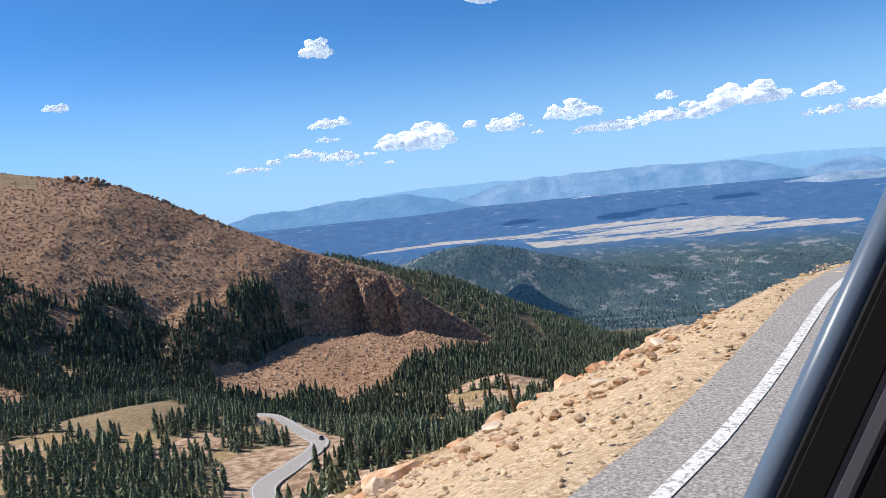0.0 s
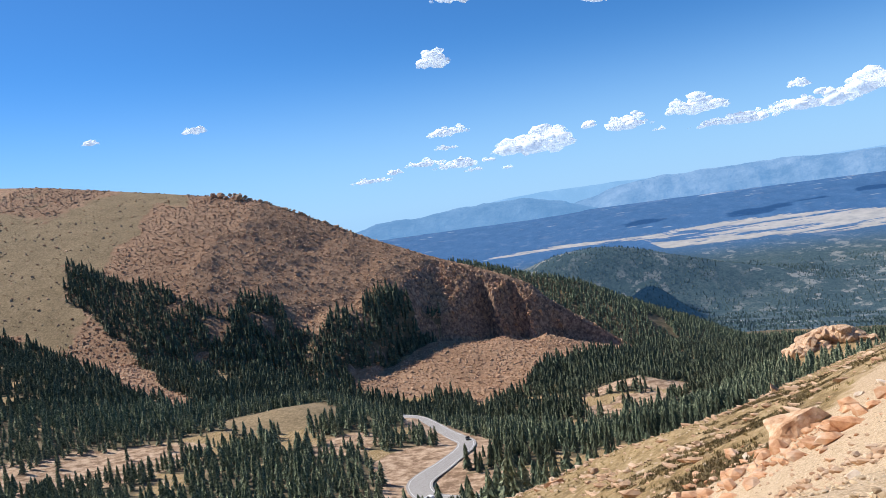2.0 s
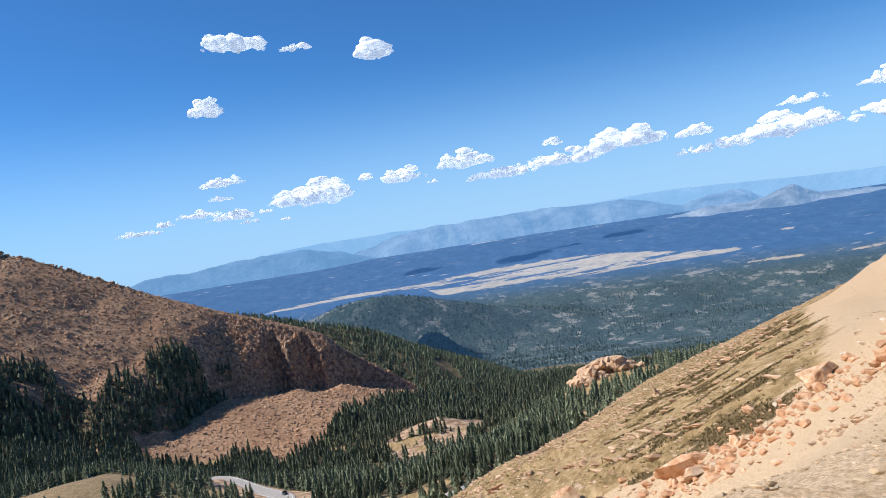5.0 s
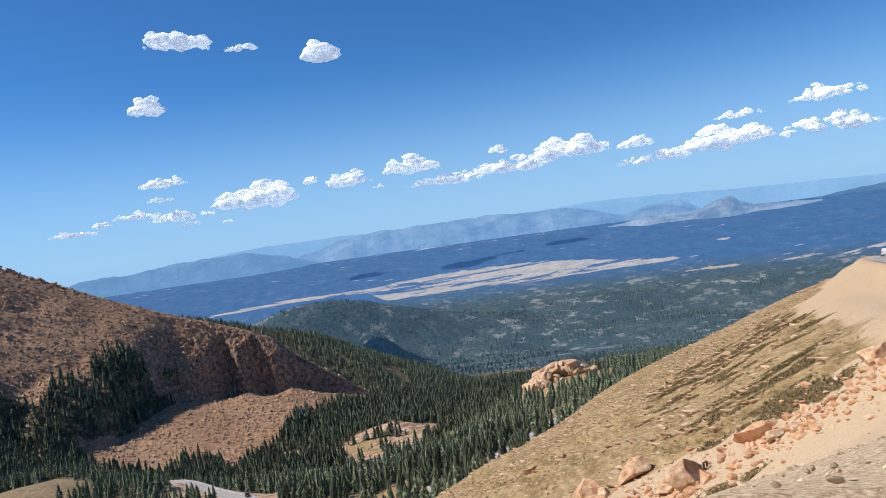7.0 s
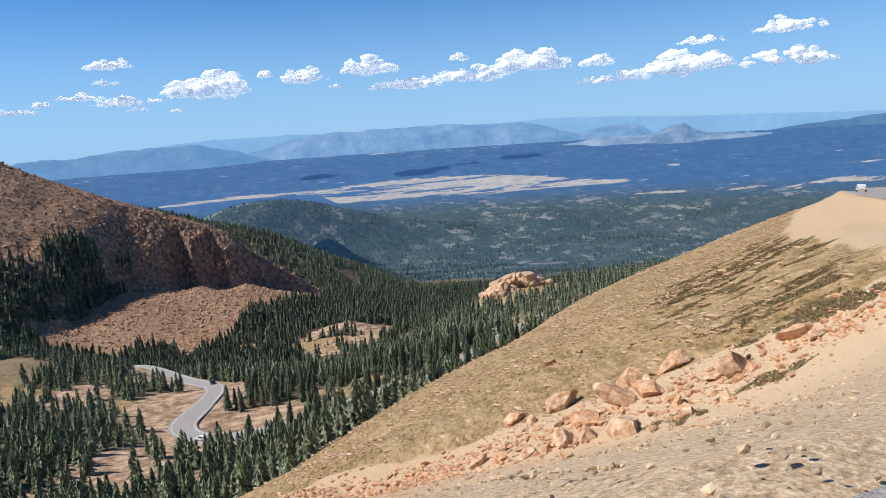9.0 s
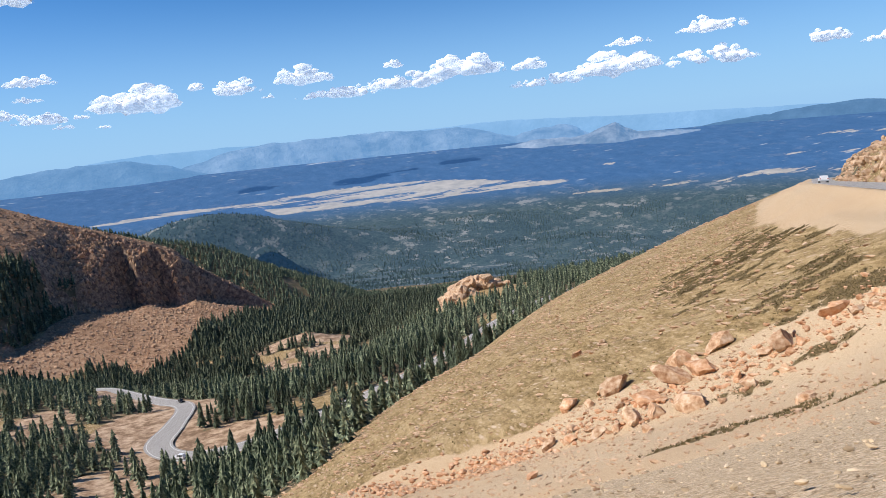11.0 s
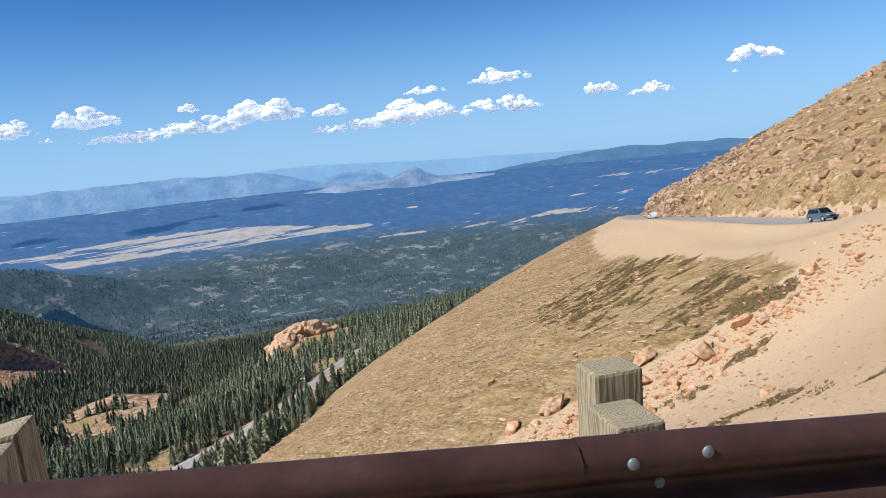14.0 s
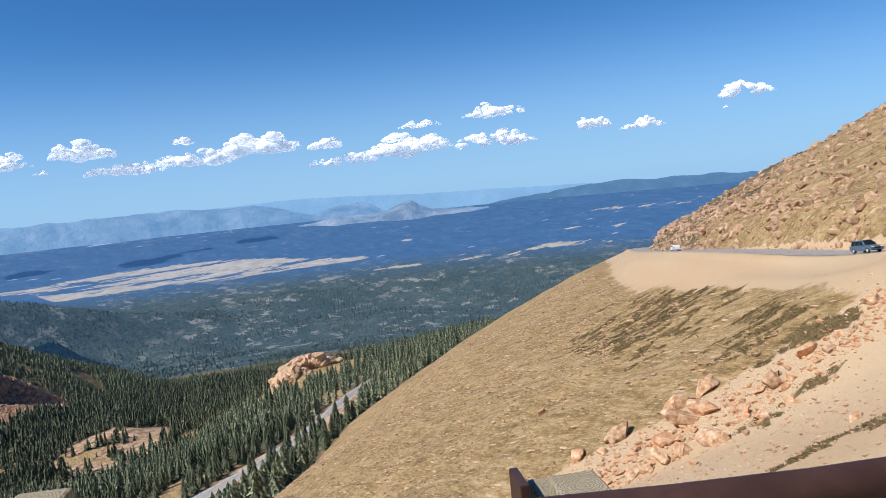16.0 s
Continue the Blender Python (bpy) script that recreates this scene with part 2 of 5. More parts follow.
class Nodes:
    """Short ways to wire a material."""

    def __init__(self, name):
        self.m, self.n, self.l = material(name)
        self.bsdf = self.n["Principled BSDF"]
        self.co = self.n.new("ShaderNodeTexCoord").outputs["Object"]

    def put(self, socket, value):
        if isinstance(value, bpy.types.NodeSocket):
            self.l.new(value, socket)
        else:
            socket.default_value = value

    def noise(self, scale, detail=5, rough=0.55, co=None):
        t = self.n.new("ShaderNodeTexNoise")
        t.inputs["Scale"].default_value, t.inputs["Detail"].default_value, t.inputs["Roughness"].default_value = scale, detail, rough
        self.l.new(co or self.co, t.inputs["Vector"])
        return t.outputs["Fac"]

    def cells(self, scale, co=None, feature="F1", out="Color"):
        t = self.n.new("ShaderNodeTexVoronoi")
        t.feature = feature
        t.inputs["Scale"].default_value = scale
        self.l.new(co or self.co, t.inputs["Vector"])
        return t.outputs[out]

    def mapped(self, turn=(0, 0, 0), scale=(1, 1, 1)):
        t = self.n.new("ShaderNodeMapping")
        t.inputs["Rotation"].default_value, t.inputs["Scale"].default_value = turn, scale
        self.l.new(self.co, t.inputs["Vector"])
        return t.outputs[0]

    def ramp(self, fac, *stops):
        r = self.n.new("ShaderNodeValToRGB")
        e = r.color_ramp.elements
        while len(e) < len(stops):
            e.new(0.5)
        for k, (p, c) in zip(e, stops):
            k.position, k.color = p, (*c, 1) if isinstance(c, tuple) else (c, c, c, 1)
        self.put(r.inputs["Fac"], fac)
        return r.outputs["Color"]

    def mix(self, fac, a, b, mode="MIX"):
        t = self.n.new("ShaderNodeMix")
        t.data_type, t.blend_type = "RGBA", mode
        for s, v in ((t.inputs[0], fac), (t.inputs[6], a), (t.inputs[7], b)):
            self.put(s, (*v, 1) if isinstance(v, tuple) else v)
        return t.outputs[2]

    def math(self, op, a, b=0.0, c=0.0):
        t = self.n.new("ShaderNodeMath")
        t.operation = op
        for s, v in zip(t.inputs, (a, b, c)):
            self.put(s, v)
        return t.outputs[0]

    def mask(self, name, channel):
        a = self.n.new("ShaderNodeAttribute")
        a.attribute_name = name
        t = self.n.new("ShaderNodeSeparateColor")
        self.l.new(a.outputs["Color"], t.inputs[0])
        return t.outputs[channel]

    def ragged(self, mask, noise, width=0.7):
        """A mask whose border is broken up by noise."""
        v = self.math("MULTIPLY_ADD", self.math("SUBTRACT", noise, 0.5), width * 2, mask)
        return self.ramp(v, (0.45, 0.0), (0.55, 1.0))

    def done(self, color, rough=0.9, height=None, strength=0.5, distance=0.1):
        self.put(self.bsdf.inputs["Base Color"], color)
        self.put(self.bsdf.inputs["Roughness"], rough)
        self.bsdf.inputs["Specular IOR Level"].default_value = 0.25
        if height is not None:
            b = self.n.new("ShaderNodeBump")
            b.inputs["Strength"].default_value, b.inputs["Distance"].default_value = strength, distance
            self.l.new(height, b.inputs["Height"])
            self.l.new(b.outputs["Normal"], self.bsdf.inputs["Normal"])
        return self.m


def ground_material():
    g = Nodes("ground")
    streak = g.mapped((0, 0, radians(-51)), (1.0, 0.22, 0.3))
    steep = g.n.new("ShaderNodeSeparateXYZ")
    g.l.new(g.n.new("ShaderNodeNewGeometry").outputs["Normal"], steep.inputs[0])
    big, mid, fine = g.noise(0.035, 5), g.noise(0.35, 6, 0.65), g.noise(3.5, 6, 0.7)
    lines, stones = g.noise(0.55, 6, 0.62, streak), g.cells(2.6)
    grass = g.ramp(g.math("MULTIPLY_ADD", lines, 0.7, g.math("MULTIPLY", mid, 0.3)), (0.36, (0.135, 0.088, 0.036)), (0.47, (0.295, 0.198, 0.087)), (0.60, (0.51, 0.365, 0.195)))
    pebbles = g.mix(0.5, g.cells(24.0), g.cells(55.0))
    chinks = g.ramp(g.cells(24.0, out="Distance"), (0.44, 1.0), (0.66, 0.80))
    grit = g.ramp(g.noise(11.0, 9, 0.9), (0.38, (0.26, 0.18, 0.10)), (0.5, (0.55, 0.395, 0.24)), (0.60, (0.82, 0.64, 0.44)))
    gravel = g.mix(0.45, grit, g.ramp(pebbles, (0.25, (0.26, 0.165, 0.09)), (0.5, (0.66, 0.48, 0.30)), (0.75, (0.90, 0.74, 0.56))))
    gravel = g.mix(1.0, gravel, chinks, "MULTIPLY")
    gravel = g.mix(g.ramp(big, (0.4, 0.0), (0.62, 0.45)), gravel, (0.50, 0.33, 0.19))
    scree = g.ramp(g.math("MULTIPLY_ADD", g.noise(0.16, 8, 0.75), 0.75, g.math("MULTIPLY", g.noise(0.012, 4), 0.3)), (0.38, (0.13, 0.068, 0.038)), (0.5, (0.33, 0.185, 0.10)), (0.66, (0.50, 0.32, 0.20)))
    crag_shade = g.ramp(g.noise(0.22, 8, 0.75), (0.36, (0.10, 0.065, 0.05)), (0.5, (0.27, 0.175, 0.125)), (0.62, (0.52, 0.36, 0.25)))
    scree = g.mix(0.35, scree, g.ramp(g.cells(0.34), (0.2, (0.16, 0.09, 0.06)), (0.8, (0.50, 0.33, 0.22))))
    upland = g.mix(0.5, g.ramp(g.noise(0.05, 7, 0.7), (0.35, (0.17, 0.125, 0.062)), (0.65, (0.34, 0.25, 0.14))), g.ramp(g.noise(0.45, 6, 0.8), (0.38, (0.11, 0.08, 0.042)), (0.5, (0.27, 0.195, 0.11)), (0.62, (0.46, 0.33, 0.21))))
    floor = g.ramp(g.noise(0.12, 6, 0.7), (0.35, (0.085, 0.075, 0.04)), (0.55, (0.18, 0.135, 0.08)), (0.68, (0.36, 0.25, 0.155)))
    bare = g.ramp(g.noise(0.2, 6, 0.7), (0.40, (0.22, 0.135, 0.08)), (0.5, (0.40, 0.265, 0.17)), (0.60, (0.58, 0.42, 0.29)))
    shrub = g.ramp(g.noise(1.6, 6, 0.7), (0.35, (0.095, 0.068, 0.032)), (0.65, (0.235, 0.165, 0.08)))
    color = g.mix(0.45, grass, g.ramp(g.noise(1.7, 9, 0.85, g.mapped((0, 0, radians(-51)), (1.0, 0.45, 1))), (0.42, (0.10, 0.066, 0.026)), (0.5, (0.295, 0.203, 0.089)), (0.58, (0.56, 0.41, 0.24))))
    flake = g.math("MULTIPLY", g.ramp(g.cells(0.9, streak, out="Distance"), (0.16, 1.0), (0.24, 0.0)), g.ramp(g.cells(0.9, streak), (0.50, 0.0), (0.56, 1.0)))
    small = g.math("MULTIPLY", g.ramp(g.cells(2.4, streak, out="Distance"), (0.20, 1.0), (0.30, 0.0)), g.ramp(g.cells(2.4, streak), (0.50, 0.0), (0.56, 1.0)))
    pale = g.ramp(g.noise(0.8, 4), (0.35, (0.40, 0.27, 0.18)), (0.65, (0.64, 0.50, 0.36)))
    color = g.mix(g.math("MULTIPLY", g.math("MAXIMUM", flake, small), 0.85), color, pale)
    edge = g.noise(0.25, 6, 0.7)
    color = g.mix(g.ragged(g.mask("cover", "Red"), edge, 0.5), color, gravel)
    color = g.mix(g.ragged(g.mask("cover", "Green"), g.noise(0.03, 6, 0.7), 0.5), color, scree)
    # steep faces take a darker, greyer rock tone, painted in for the cliff's shade
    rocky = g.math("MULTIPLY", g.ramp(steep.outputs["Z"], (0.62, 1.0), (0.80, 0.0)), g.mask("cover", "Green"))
    color = g.mix(rocky, color, crag_shade)
    color = g.mix(g.ragged(g.mask("cover", "Blue"), g.noise(0.06, 5, 0.7), 0.3), color, floor)
    color = g.mix(g.ragged(g.mask("patch", "Red"), g.noise(0.1, 6, 0.7), 0.4), color, bare)
    color = g.mix(g.ragged(g.mask("patch", "Green"), g.noise(1.6, 5, 0.6), 0.22), color, shrub)
    color = g.mix(g.ragged(g.mask("patch", "Blue"), g.noise(0.02, 6, 0.7), 0.5), color, upland)
    relief = g.math("MULTIPLY_ADD", g.noise(9.0, 6, 0.8), 0.6, g.math("MULTIPLY_ADD", g.math("MULTIPLY", lines, g.math("SUBTRACT", 1.0, g.mask("cover", "Red"))), 0.8, g.math("MULTIPLY", mid, 0.3)))
    relief = g.math("MULTIPLY", relief, g.math("MULTIPLY_ADD", g.mask("cover", "Red"), -0.72, 1.0))
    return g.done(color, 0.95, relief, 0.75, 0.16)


def speckled(name, stops, scale, rough=0.9, relief=0.0, relief_scale=6.0, per_object=0.0, detail=6):
    g = Nodes(name)
    color = g.ramp(g.noise(scale, detail, 0.65), *stops)
    if per_object:
        r = g.n.new("ShaderNodeObjectInfo").outputs["Random"]
        i = g.n.new("ShaderNodeNewGeometry").outputs["Random Per Island"]
        v = g.math("ADD", g.math("MULTIPLY", r, 0.5), g.math("MULTIPLY", i, 0.5))
        v = g.math("MULTIPLY_ADD", v, 2 * per_object, 1 - per_object)
        color = g.mix(1.0, color, g.ramp(g.math("MULTIPLY", v, 0.5), (0, 0.0), (1, 2.0)), "MULTIPLY")
    return g.done(color, rough, g.noise(relief_scale, 5, 0.6) if relief else None, relief, 0.05)


GROUND = ground_material()
ROCK = speckled("tan_granite", [(0.3, (0.26, 0.14, 0.08)), (0.46, (0.48, 0.31, 0.19)), (0.7, (0.64, 0.49, 0.36))], 0.9, 0.9, 0.6, 5, 0.35)
PINK = speckled("weathered_pink_granite", [(0.3, (0.26, 0.145, 0.088)), (0.5, (0.44, 0.275, 0.17)), (0.7, (0.60, 0.42, 0.29))], 0.25, 0.9, 0.8, 0.8, 0.35)
NEEDLE = speckled("spruce_needles", [(0.36, (0.028, 0.044, 0.028)), (0.5, (0.098, 0.122, 0.074)), (0.64, (0.30, 0.32, 0.20))], 1.1, 0.75, 0.0, 6, 0.55)
BARK = speckled("bark", [(0.3, (0.07, 0.05, 0.035)), (0.7, (0.16, 0.12, 0.09))], 4)
ASPHALT = speckled("asphalt", [(0.36, (0.19, 0.175, 0.165)), (0.5, (0.36, 0.335, 0.315)), (0.64, (0.56, 0.52, 0.48))], 45, 0.9, 0.4, 60, detail=10)
PAINT = speckled("worn_white_paint", [(0.42, (0.38, 0.36, 0.34)), (0.47, (0.74, 0.73, 0.71)), (0.7, (0.82, 0.81, 0.79))], 26, 0.8, 0.3, 40)
BLOCK = speckled("broken_pink_granite", [(0.3, (0.22, 0.105, 0.055)), (0.44, (0.44, 0.26, 0.15)), (0.56, (0.56, 0.40, 0.27)), (0.7, (0.66, 0.54, 0.42))], 1.6, 0.9, 0.9, 6, 0.3, detail=10)
RED = speckled("rusty_red_granite", [(0.3, (0.30, 0.125, 0.06)), (0.48, (0.54, 0.30, 0.165)), (0.7, (0.68, 0.50, 0.36))], 1.6, 0.9, 0.6, 7, 0.3)
GRIT = speckled("tan_road_grit", [(0.3, (0.44, 0.31, 0.185)), (0.5, (0.66, 0.50, 0.325)), (0.7, (0.82, 0.68, 0.50))], 3.0, 0.95, per_object=0.6)
PALE = speckled("bleached_granite", [(0.3, (0.40, 0.29, 0.20)), (0.5, (0.60, 0.49, 0.38)), (0.7, (0.74, 0.66, 0.56))], 2.5, 0.9, 0.6, 9, 0.2)
TUFT = speckled("dry_shrub", [(0.3, (0.115, 0.088, 0.040)), (0.6, (0.19, 0.142, 0.066)), (0.8, (0.29, 0.215, 0.105))], 1.5, 0.9, per_object=0.4)


def mesh_of(name, verts, faces, mat, smooth=False):
    """A mesh from numpy arrays; faces all have the same number of corners."""
    verts, faces = np.asarray(verts, np.float32), np.asarray(faces, np.int32)
    me = bpy.data.meshes.new(name)
    k = faces.shape[1]
    me.vertices.add(len(verts)), me.loops.add(faces.size), me.polygons.add(len(faces))
    me.vertices.foreach_set("co", verts.ravel())
    me.loops.foreach_set("vertex_index", faces.ravel())
    me.polygons.foreach_set("loop_start", np.arange(0, faces.size, k, dtype=np.int32))
    me.polygons.foreach_set("loop_total", np.full(len(faces), k, np.int32))
    me.polygons.foreach_set("use_smooth", np.full(len(faces), smooth))
    me.materials.append(mat)
    me.update(calc_edges=True)
    return me


# ---------------------------------------------------------------- ground
def axis(marks):
    """Coordinates from marks of (place, spacing), the spacing running evenly from mark to mark."""
    out = [marks[0][0]]
    for (a, sa), (b, sb) in zip(marks[:-1], marks[1:]):
        v, part = a, []
        while v < b:
            part.append(v)
            f = (v - a) / (b - a)
            v += sa + (sb - sa) * f
        part = np.array(part)
        part = a + (part - a) * (b - a) / (v - a)
        out += list(part[1:]) + [b]
    return np.array(out)


GX = axis([(-5200, 120), (-900, 11), (-300, 4), (-230, 2.6), (-120, 2.5), (-95, 0.8), (60, 0.8), (130, 3), (500, 9), (1600, 22), (5200, 60)])
GY = axis([(-900, 60), (-60, 4), (-32, 0.8), (95, 0.8), (150, 2), (400, 3.5), (700, 4), (780, 2.8), (890, 2.8), (1000, 6), (1600, 10), (4800, 26)])
gx, gy = np.meshgrid(GX, GY)
gz = height(gx, gy)
GV = np.stack([gx, gy, gz], -1).reshape(-1, 3)
ny, nx = gx.shape
quad = (np.arange(ny - 1)[:, None] * nx + np.arange(nx - 1)[None, :])
GF = np.stack([quad, quad + 1, quad + nx + 1, quad + nx], -1)
row = int(np.searchsorted(GY, 1500))


# what covers the ground, as plain masks over the plan
def line_distance(x, y, line):
    return chunked(lambda u, v: np.sqrt(((u[:, None] - line[:, 0]) ** 2 + (v[:, None] - line[:, 1]) ** 2).min(-1)), x, y)


def oval(x, y, cx, cy, rx, ry, turn=0.0):
    c, s = math.cos(turn), math.sin(turn)
    u, v = ((x - cx) * c + (y - cy) * s) / rx, (-(x - cx) * s + (y - cy) * c) / ry
    return 1 - step01(np.sqrt(u * u + v * v), 0.8, 1.15)


def inside(x, y, ring):
    """Whether places lie within a closed line of the plan."""
    hit = np.zeros(np.shape(x), bool)
    for (xa, ya), (xb, yb) in zip(ring, ring[1:] + ring[:1]):
        if ya != yb:
            hit ^= ((ya > y) != (yb > y)) & (x < (xb - xa) * (y - ya) / (yb - ya) + xa)
    return hit


# the bald upper mountain with the grassy gully that runs down between two woods; the scree apron under its cliffs
BALD = [(-1500, 640), (-583, 594), (-547, 587), (-497, 583), (-400, 507), (-344, 462), (-285, 424), (-300, 459), (-352, 500), (-430, 583), (-480, 617), (-540, 640), (-588, 700), (-517, 682), (-466, 680),
        (-412, 659), (-381, 662), (-385, 694), (-362, 704), (-333, 688), (-304, 684), (-294, 727), (-269, 721), (-272, 760), (-250, 779), (-218, 805), (-205, 830), (-60, 872), (-60, 1000), (-1500, 1000)]
APRON = [(-266, 655), (-233, 691), (-215, 758), (-206, 840), (-148, 850), (-52, 880), (-10, 905), (20, 868), (-43, 768), (-80, 733), (-93, 694), (-104, 642), (-134, 608), (-169, 639), (-217, 627), (-253, 631)]
SHRUB_ZONE = [(33, 76), (20, 49), (9, 36), (5, 25), (2, 23.5), (1, 30), (-2, 31), (-1, 39), (3, 58), (19, 88), (38, 110), (46, 104)]


def shrub_spots():
    """Low shrub mats: place, half width and half length; they lie in streaks down the slope."""
    rng = np.random.default_rng(63)
    x, y = rng.uniform(-3, 47, 2600), rng.uniform(22, 111, 2600)
    k = inside(x, y, SHRUB_ZONE) & (fbm(x, y, 16, 2, 77) + rng.uniform(-0.5, 0.5, 2600) > 0.02)
    x, y = x[k][:330], y[k][:330]
    spots = [(a, b, rng.uniform(0.26, 0.62), rng.uniform(0.6, 1.7)) for a, b in zip(x, y)]
    spots += [(3.6, 27.2, 1.5, 2.4), (4.6, 25.6, 1.0, 1.1), (2.6, 29.2, 1.0, 2.0), (7, 34.5, 0.9, 1.6), (5.8, 36, 0.9, 2.2), (9.5, 39.5, 0.9, 2.0), (12.5, 44, 0.8, 2.0)]
    for (xa, ya), (xb, yb), n, w in (((-2.6, 22.6), (-8, 25.4), 9, 0.45), ((-18, 11.5), (-26.5, -2), 16, 0.3), ((-19, 12.5), (-26, 12.8), 22, 0.32), ((-9.2, 25.2), (-13.5, 27.5), 6, 0.35)):
        spots += [(xa + (xb - xa) * u + rng.normal(0, 0.5), ya + (yb - ya) * u + rng.normal(0, 0.5), w * rng.uniform(0.7, 1.4), rng.uniform(0.5, 1.5)) for u in rng.random(n)]
    return np.array(spots)


SHRUBS = shrub_spots()


def shrub_mat(x, y):
    """Above a half within the shrub mats, falling off around them."""
    c = math.sqrt(0.5)
    dx, dy = x[:, None] - SHRUBS[:, 0], y[:, None] - SHRUBS[:, 1]
    m = ((dx * c + dy * c) / SHRUBS[:, 2]) ** 2 + ((dx * c - dy * c) / SHRUBS[:, 3]) ** 2
    return np.clip(1 - 0.5 * np.sqrt(m.min(-1)), 0, 1)


CHUTE = dense([(9, 21), (4, 22), (-1, 26), (-5, 28.5), (-9, 30.5), (-13, 33), (-16, 35), (-20, 38), (-24, 41), (-38, 52)], 3)


def cover(x, y, z):
    """Masks over the plan: gravel, scree, forest; bare soil, shrubs, upland grass."""
    side = chunked(road_side, x, y)
    n = side[..., 0]
    near = chunked(near_slope, x, y) > z - 6
    d_low, d_chute = (line_distance(x, y, k) for k in (LOW_D, CHUTE))
    west = 1 - step01(0.63 * x + 0.777 * y + 2 * fbm(x, y, 8, 3, 94), 13, 19)
    gravel = np.maximum(1 - step01(n, 5, 16 + 14 * west), np.maximum(west * (1 - step01(n, 44, 66)), 1 - step01(d_chute, 3, 9)))
    gravel = gravel * near * (n > -12) + (1 - step01(n, -60, -9)) * 0.5 * near * (n <= -12)
    mountain = step01(chunked(crest_slope, x, y) - z, -10, -2) * (r_of(x, y) < 1100)
    wx, wy = x + 9 * fbm(x, y, 40, 3, 91), y + 9 * fbm(x, y, 40, 3, 92)
    bald, apron = inside(wx, wy, BALD) * 1.0, inside(wx, wy, APRON) * 1.0
    scree = np.clip(np.max([mountain, apron, bald * (y < 960)], axis=0), 0, 1) * (1 - near)
    slope_d = chunked(lambda u, v: np.sqrt(((u[:, None] - EDGE_D[:, 0]) ** 2 + (v[:, None] - EDGE_D[:, 1]) ** 2).min(-1)), x, y)
    woods = (1 - bald) * (1 - apron) * np.where((x > -205) & (y > 800) & (x < 40), 1 - mountain, 1.0)
    woods = woods * np.where(chunked(near_slope, x, y) > z - 3, step01(slope_d + 12 * fbm(x, y, 30, 3, 17) + 45 * (1 - step01(x, -60, -15)), 98, 120), 1.0)
    clear = np.max([oval(x, y, -5, 556, 42, 46, 0.3), oval(x, y, -25, 520, 20, 30), oval(x, y, 30, 575, 22, 30)], axis=0) * step01(fbm(x, y, 16, 3, 93), -0.34, -0.2)
    bend = np.max([oval(x, y, -98, 300, 17, 30), oval(x, y, -58, 268, 22, 12), 0.75 * oval(x, y, -140, 330, 16, 22), 0.8 * oval(x, y, -96, 226, 22, 26)], axis=0)
    open_ground = np.max([1 - step01(d_low, 6.5 + 5 * (x < -50), 8.5 + 7 * (x < -50)), clear, bend, oval(x, y, -199, 383, 36, 36), 0.85 * oval(x, y, -255, 292, 95, 28, 0.85), 
                          oval(x, y, 104, 444, 38, 34), oval(x, y, 57, 284, 30, 13, 0.87)], axis=0)
    woods = woods * (1 - open_ground) * step01(y, 90, 130) * (x < 900)
    woods = woods * (1 - 0.25 * step01(-x, 150, 190) * (1 - step01(y, 350, 420)))
    woods = woods * step01(fbm(x, y, 34, 3, 41) + 0.9 * step01(y, 200, 330) + 0.55, 0.0, 0.25) * step01(fbm(x, y, 24, 3, 42) + 0.42, 0.0, 0.12)
    bare = np.clip(np.max([1 - step01(d_low, 8 + 4 * (x < -50), 11 + 6 * (x < -50)), clear, bend, 0.40 * step01(-x, 70, 110) * (1 - step01(y, 330, 370)) * step01(x, -330, -290), 0.9 * oval(x, y, -262, 280, 75, 40, 0.85)], axis=0), 0, 1) * (1 - near * (n < 60))
    shrubs = np.zeros(np.shape(x))
    k = (x > -34) & (x < 52) & (y > -8) & (y < 116)
    shrubs[k] = chunked(shrub_mat, x[k], y[k])
    shrubs = shrubs * (n > 2)
    upland = np.maximum(bald * 0.9 * step01(-x - 0.3 * (y - 600) + 45 * fbm(x, y, 90, 4, 95), 470, 530) * (1 - 0.55 * step01(-x + 60 * fbm(x, y, 160, 3, 96), 560, 640) * step01(y, 740, 800)), oval(x, y, -199, 385, 38, 38))
    upland = np.maximum(upland, bald * 0.8 * (1 - step01(np.abs(x + 540 + 0.8 * (y - 830)), 20, 60)) * step01(y + 15 * fbm(x, y, 40, 3, 97), 800, 850)) * (1 - near)
    return gravel, scree, woods, bare, shrubs, upland


def r_of(x, y):
    return np.hypot(x + 30, y + 12)


ga = cover(gx, gy, gz)


def sheet(name, rows, mat):
    f = GF[rows].reshape(-1, 4)
    used, inv = np.unique(f, return_inverse=True)
    me = mesh_of(name, GV[used], inv.reshape(-1, 4), mat, True)
    for attr, layers in (("cover", ga[:3]), ("patch", ga[3:])):
        col = me.color_attributes.new(attr, "FLOAT_COLOR", "POINT")
        data = np.ones((len(used), 4), np.float32)
        for k, layer in enumerate(layers):
            data[:, k] = np.asarray(layer, np.float32).ravel()[used]
        col.data.foreach_set("color", data.ravel())
    return new(name, me)


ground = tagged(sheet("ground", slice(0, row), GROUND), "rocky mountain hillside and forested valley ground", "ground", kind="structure")

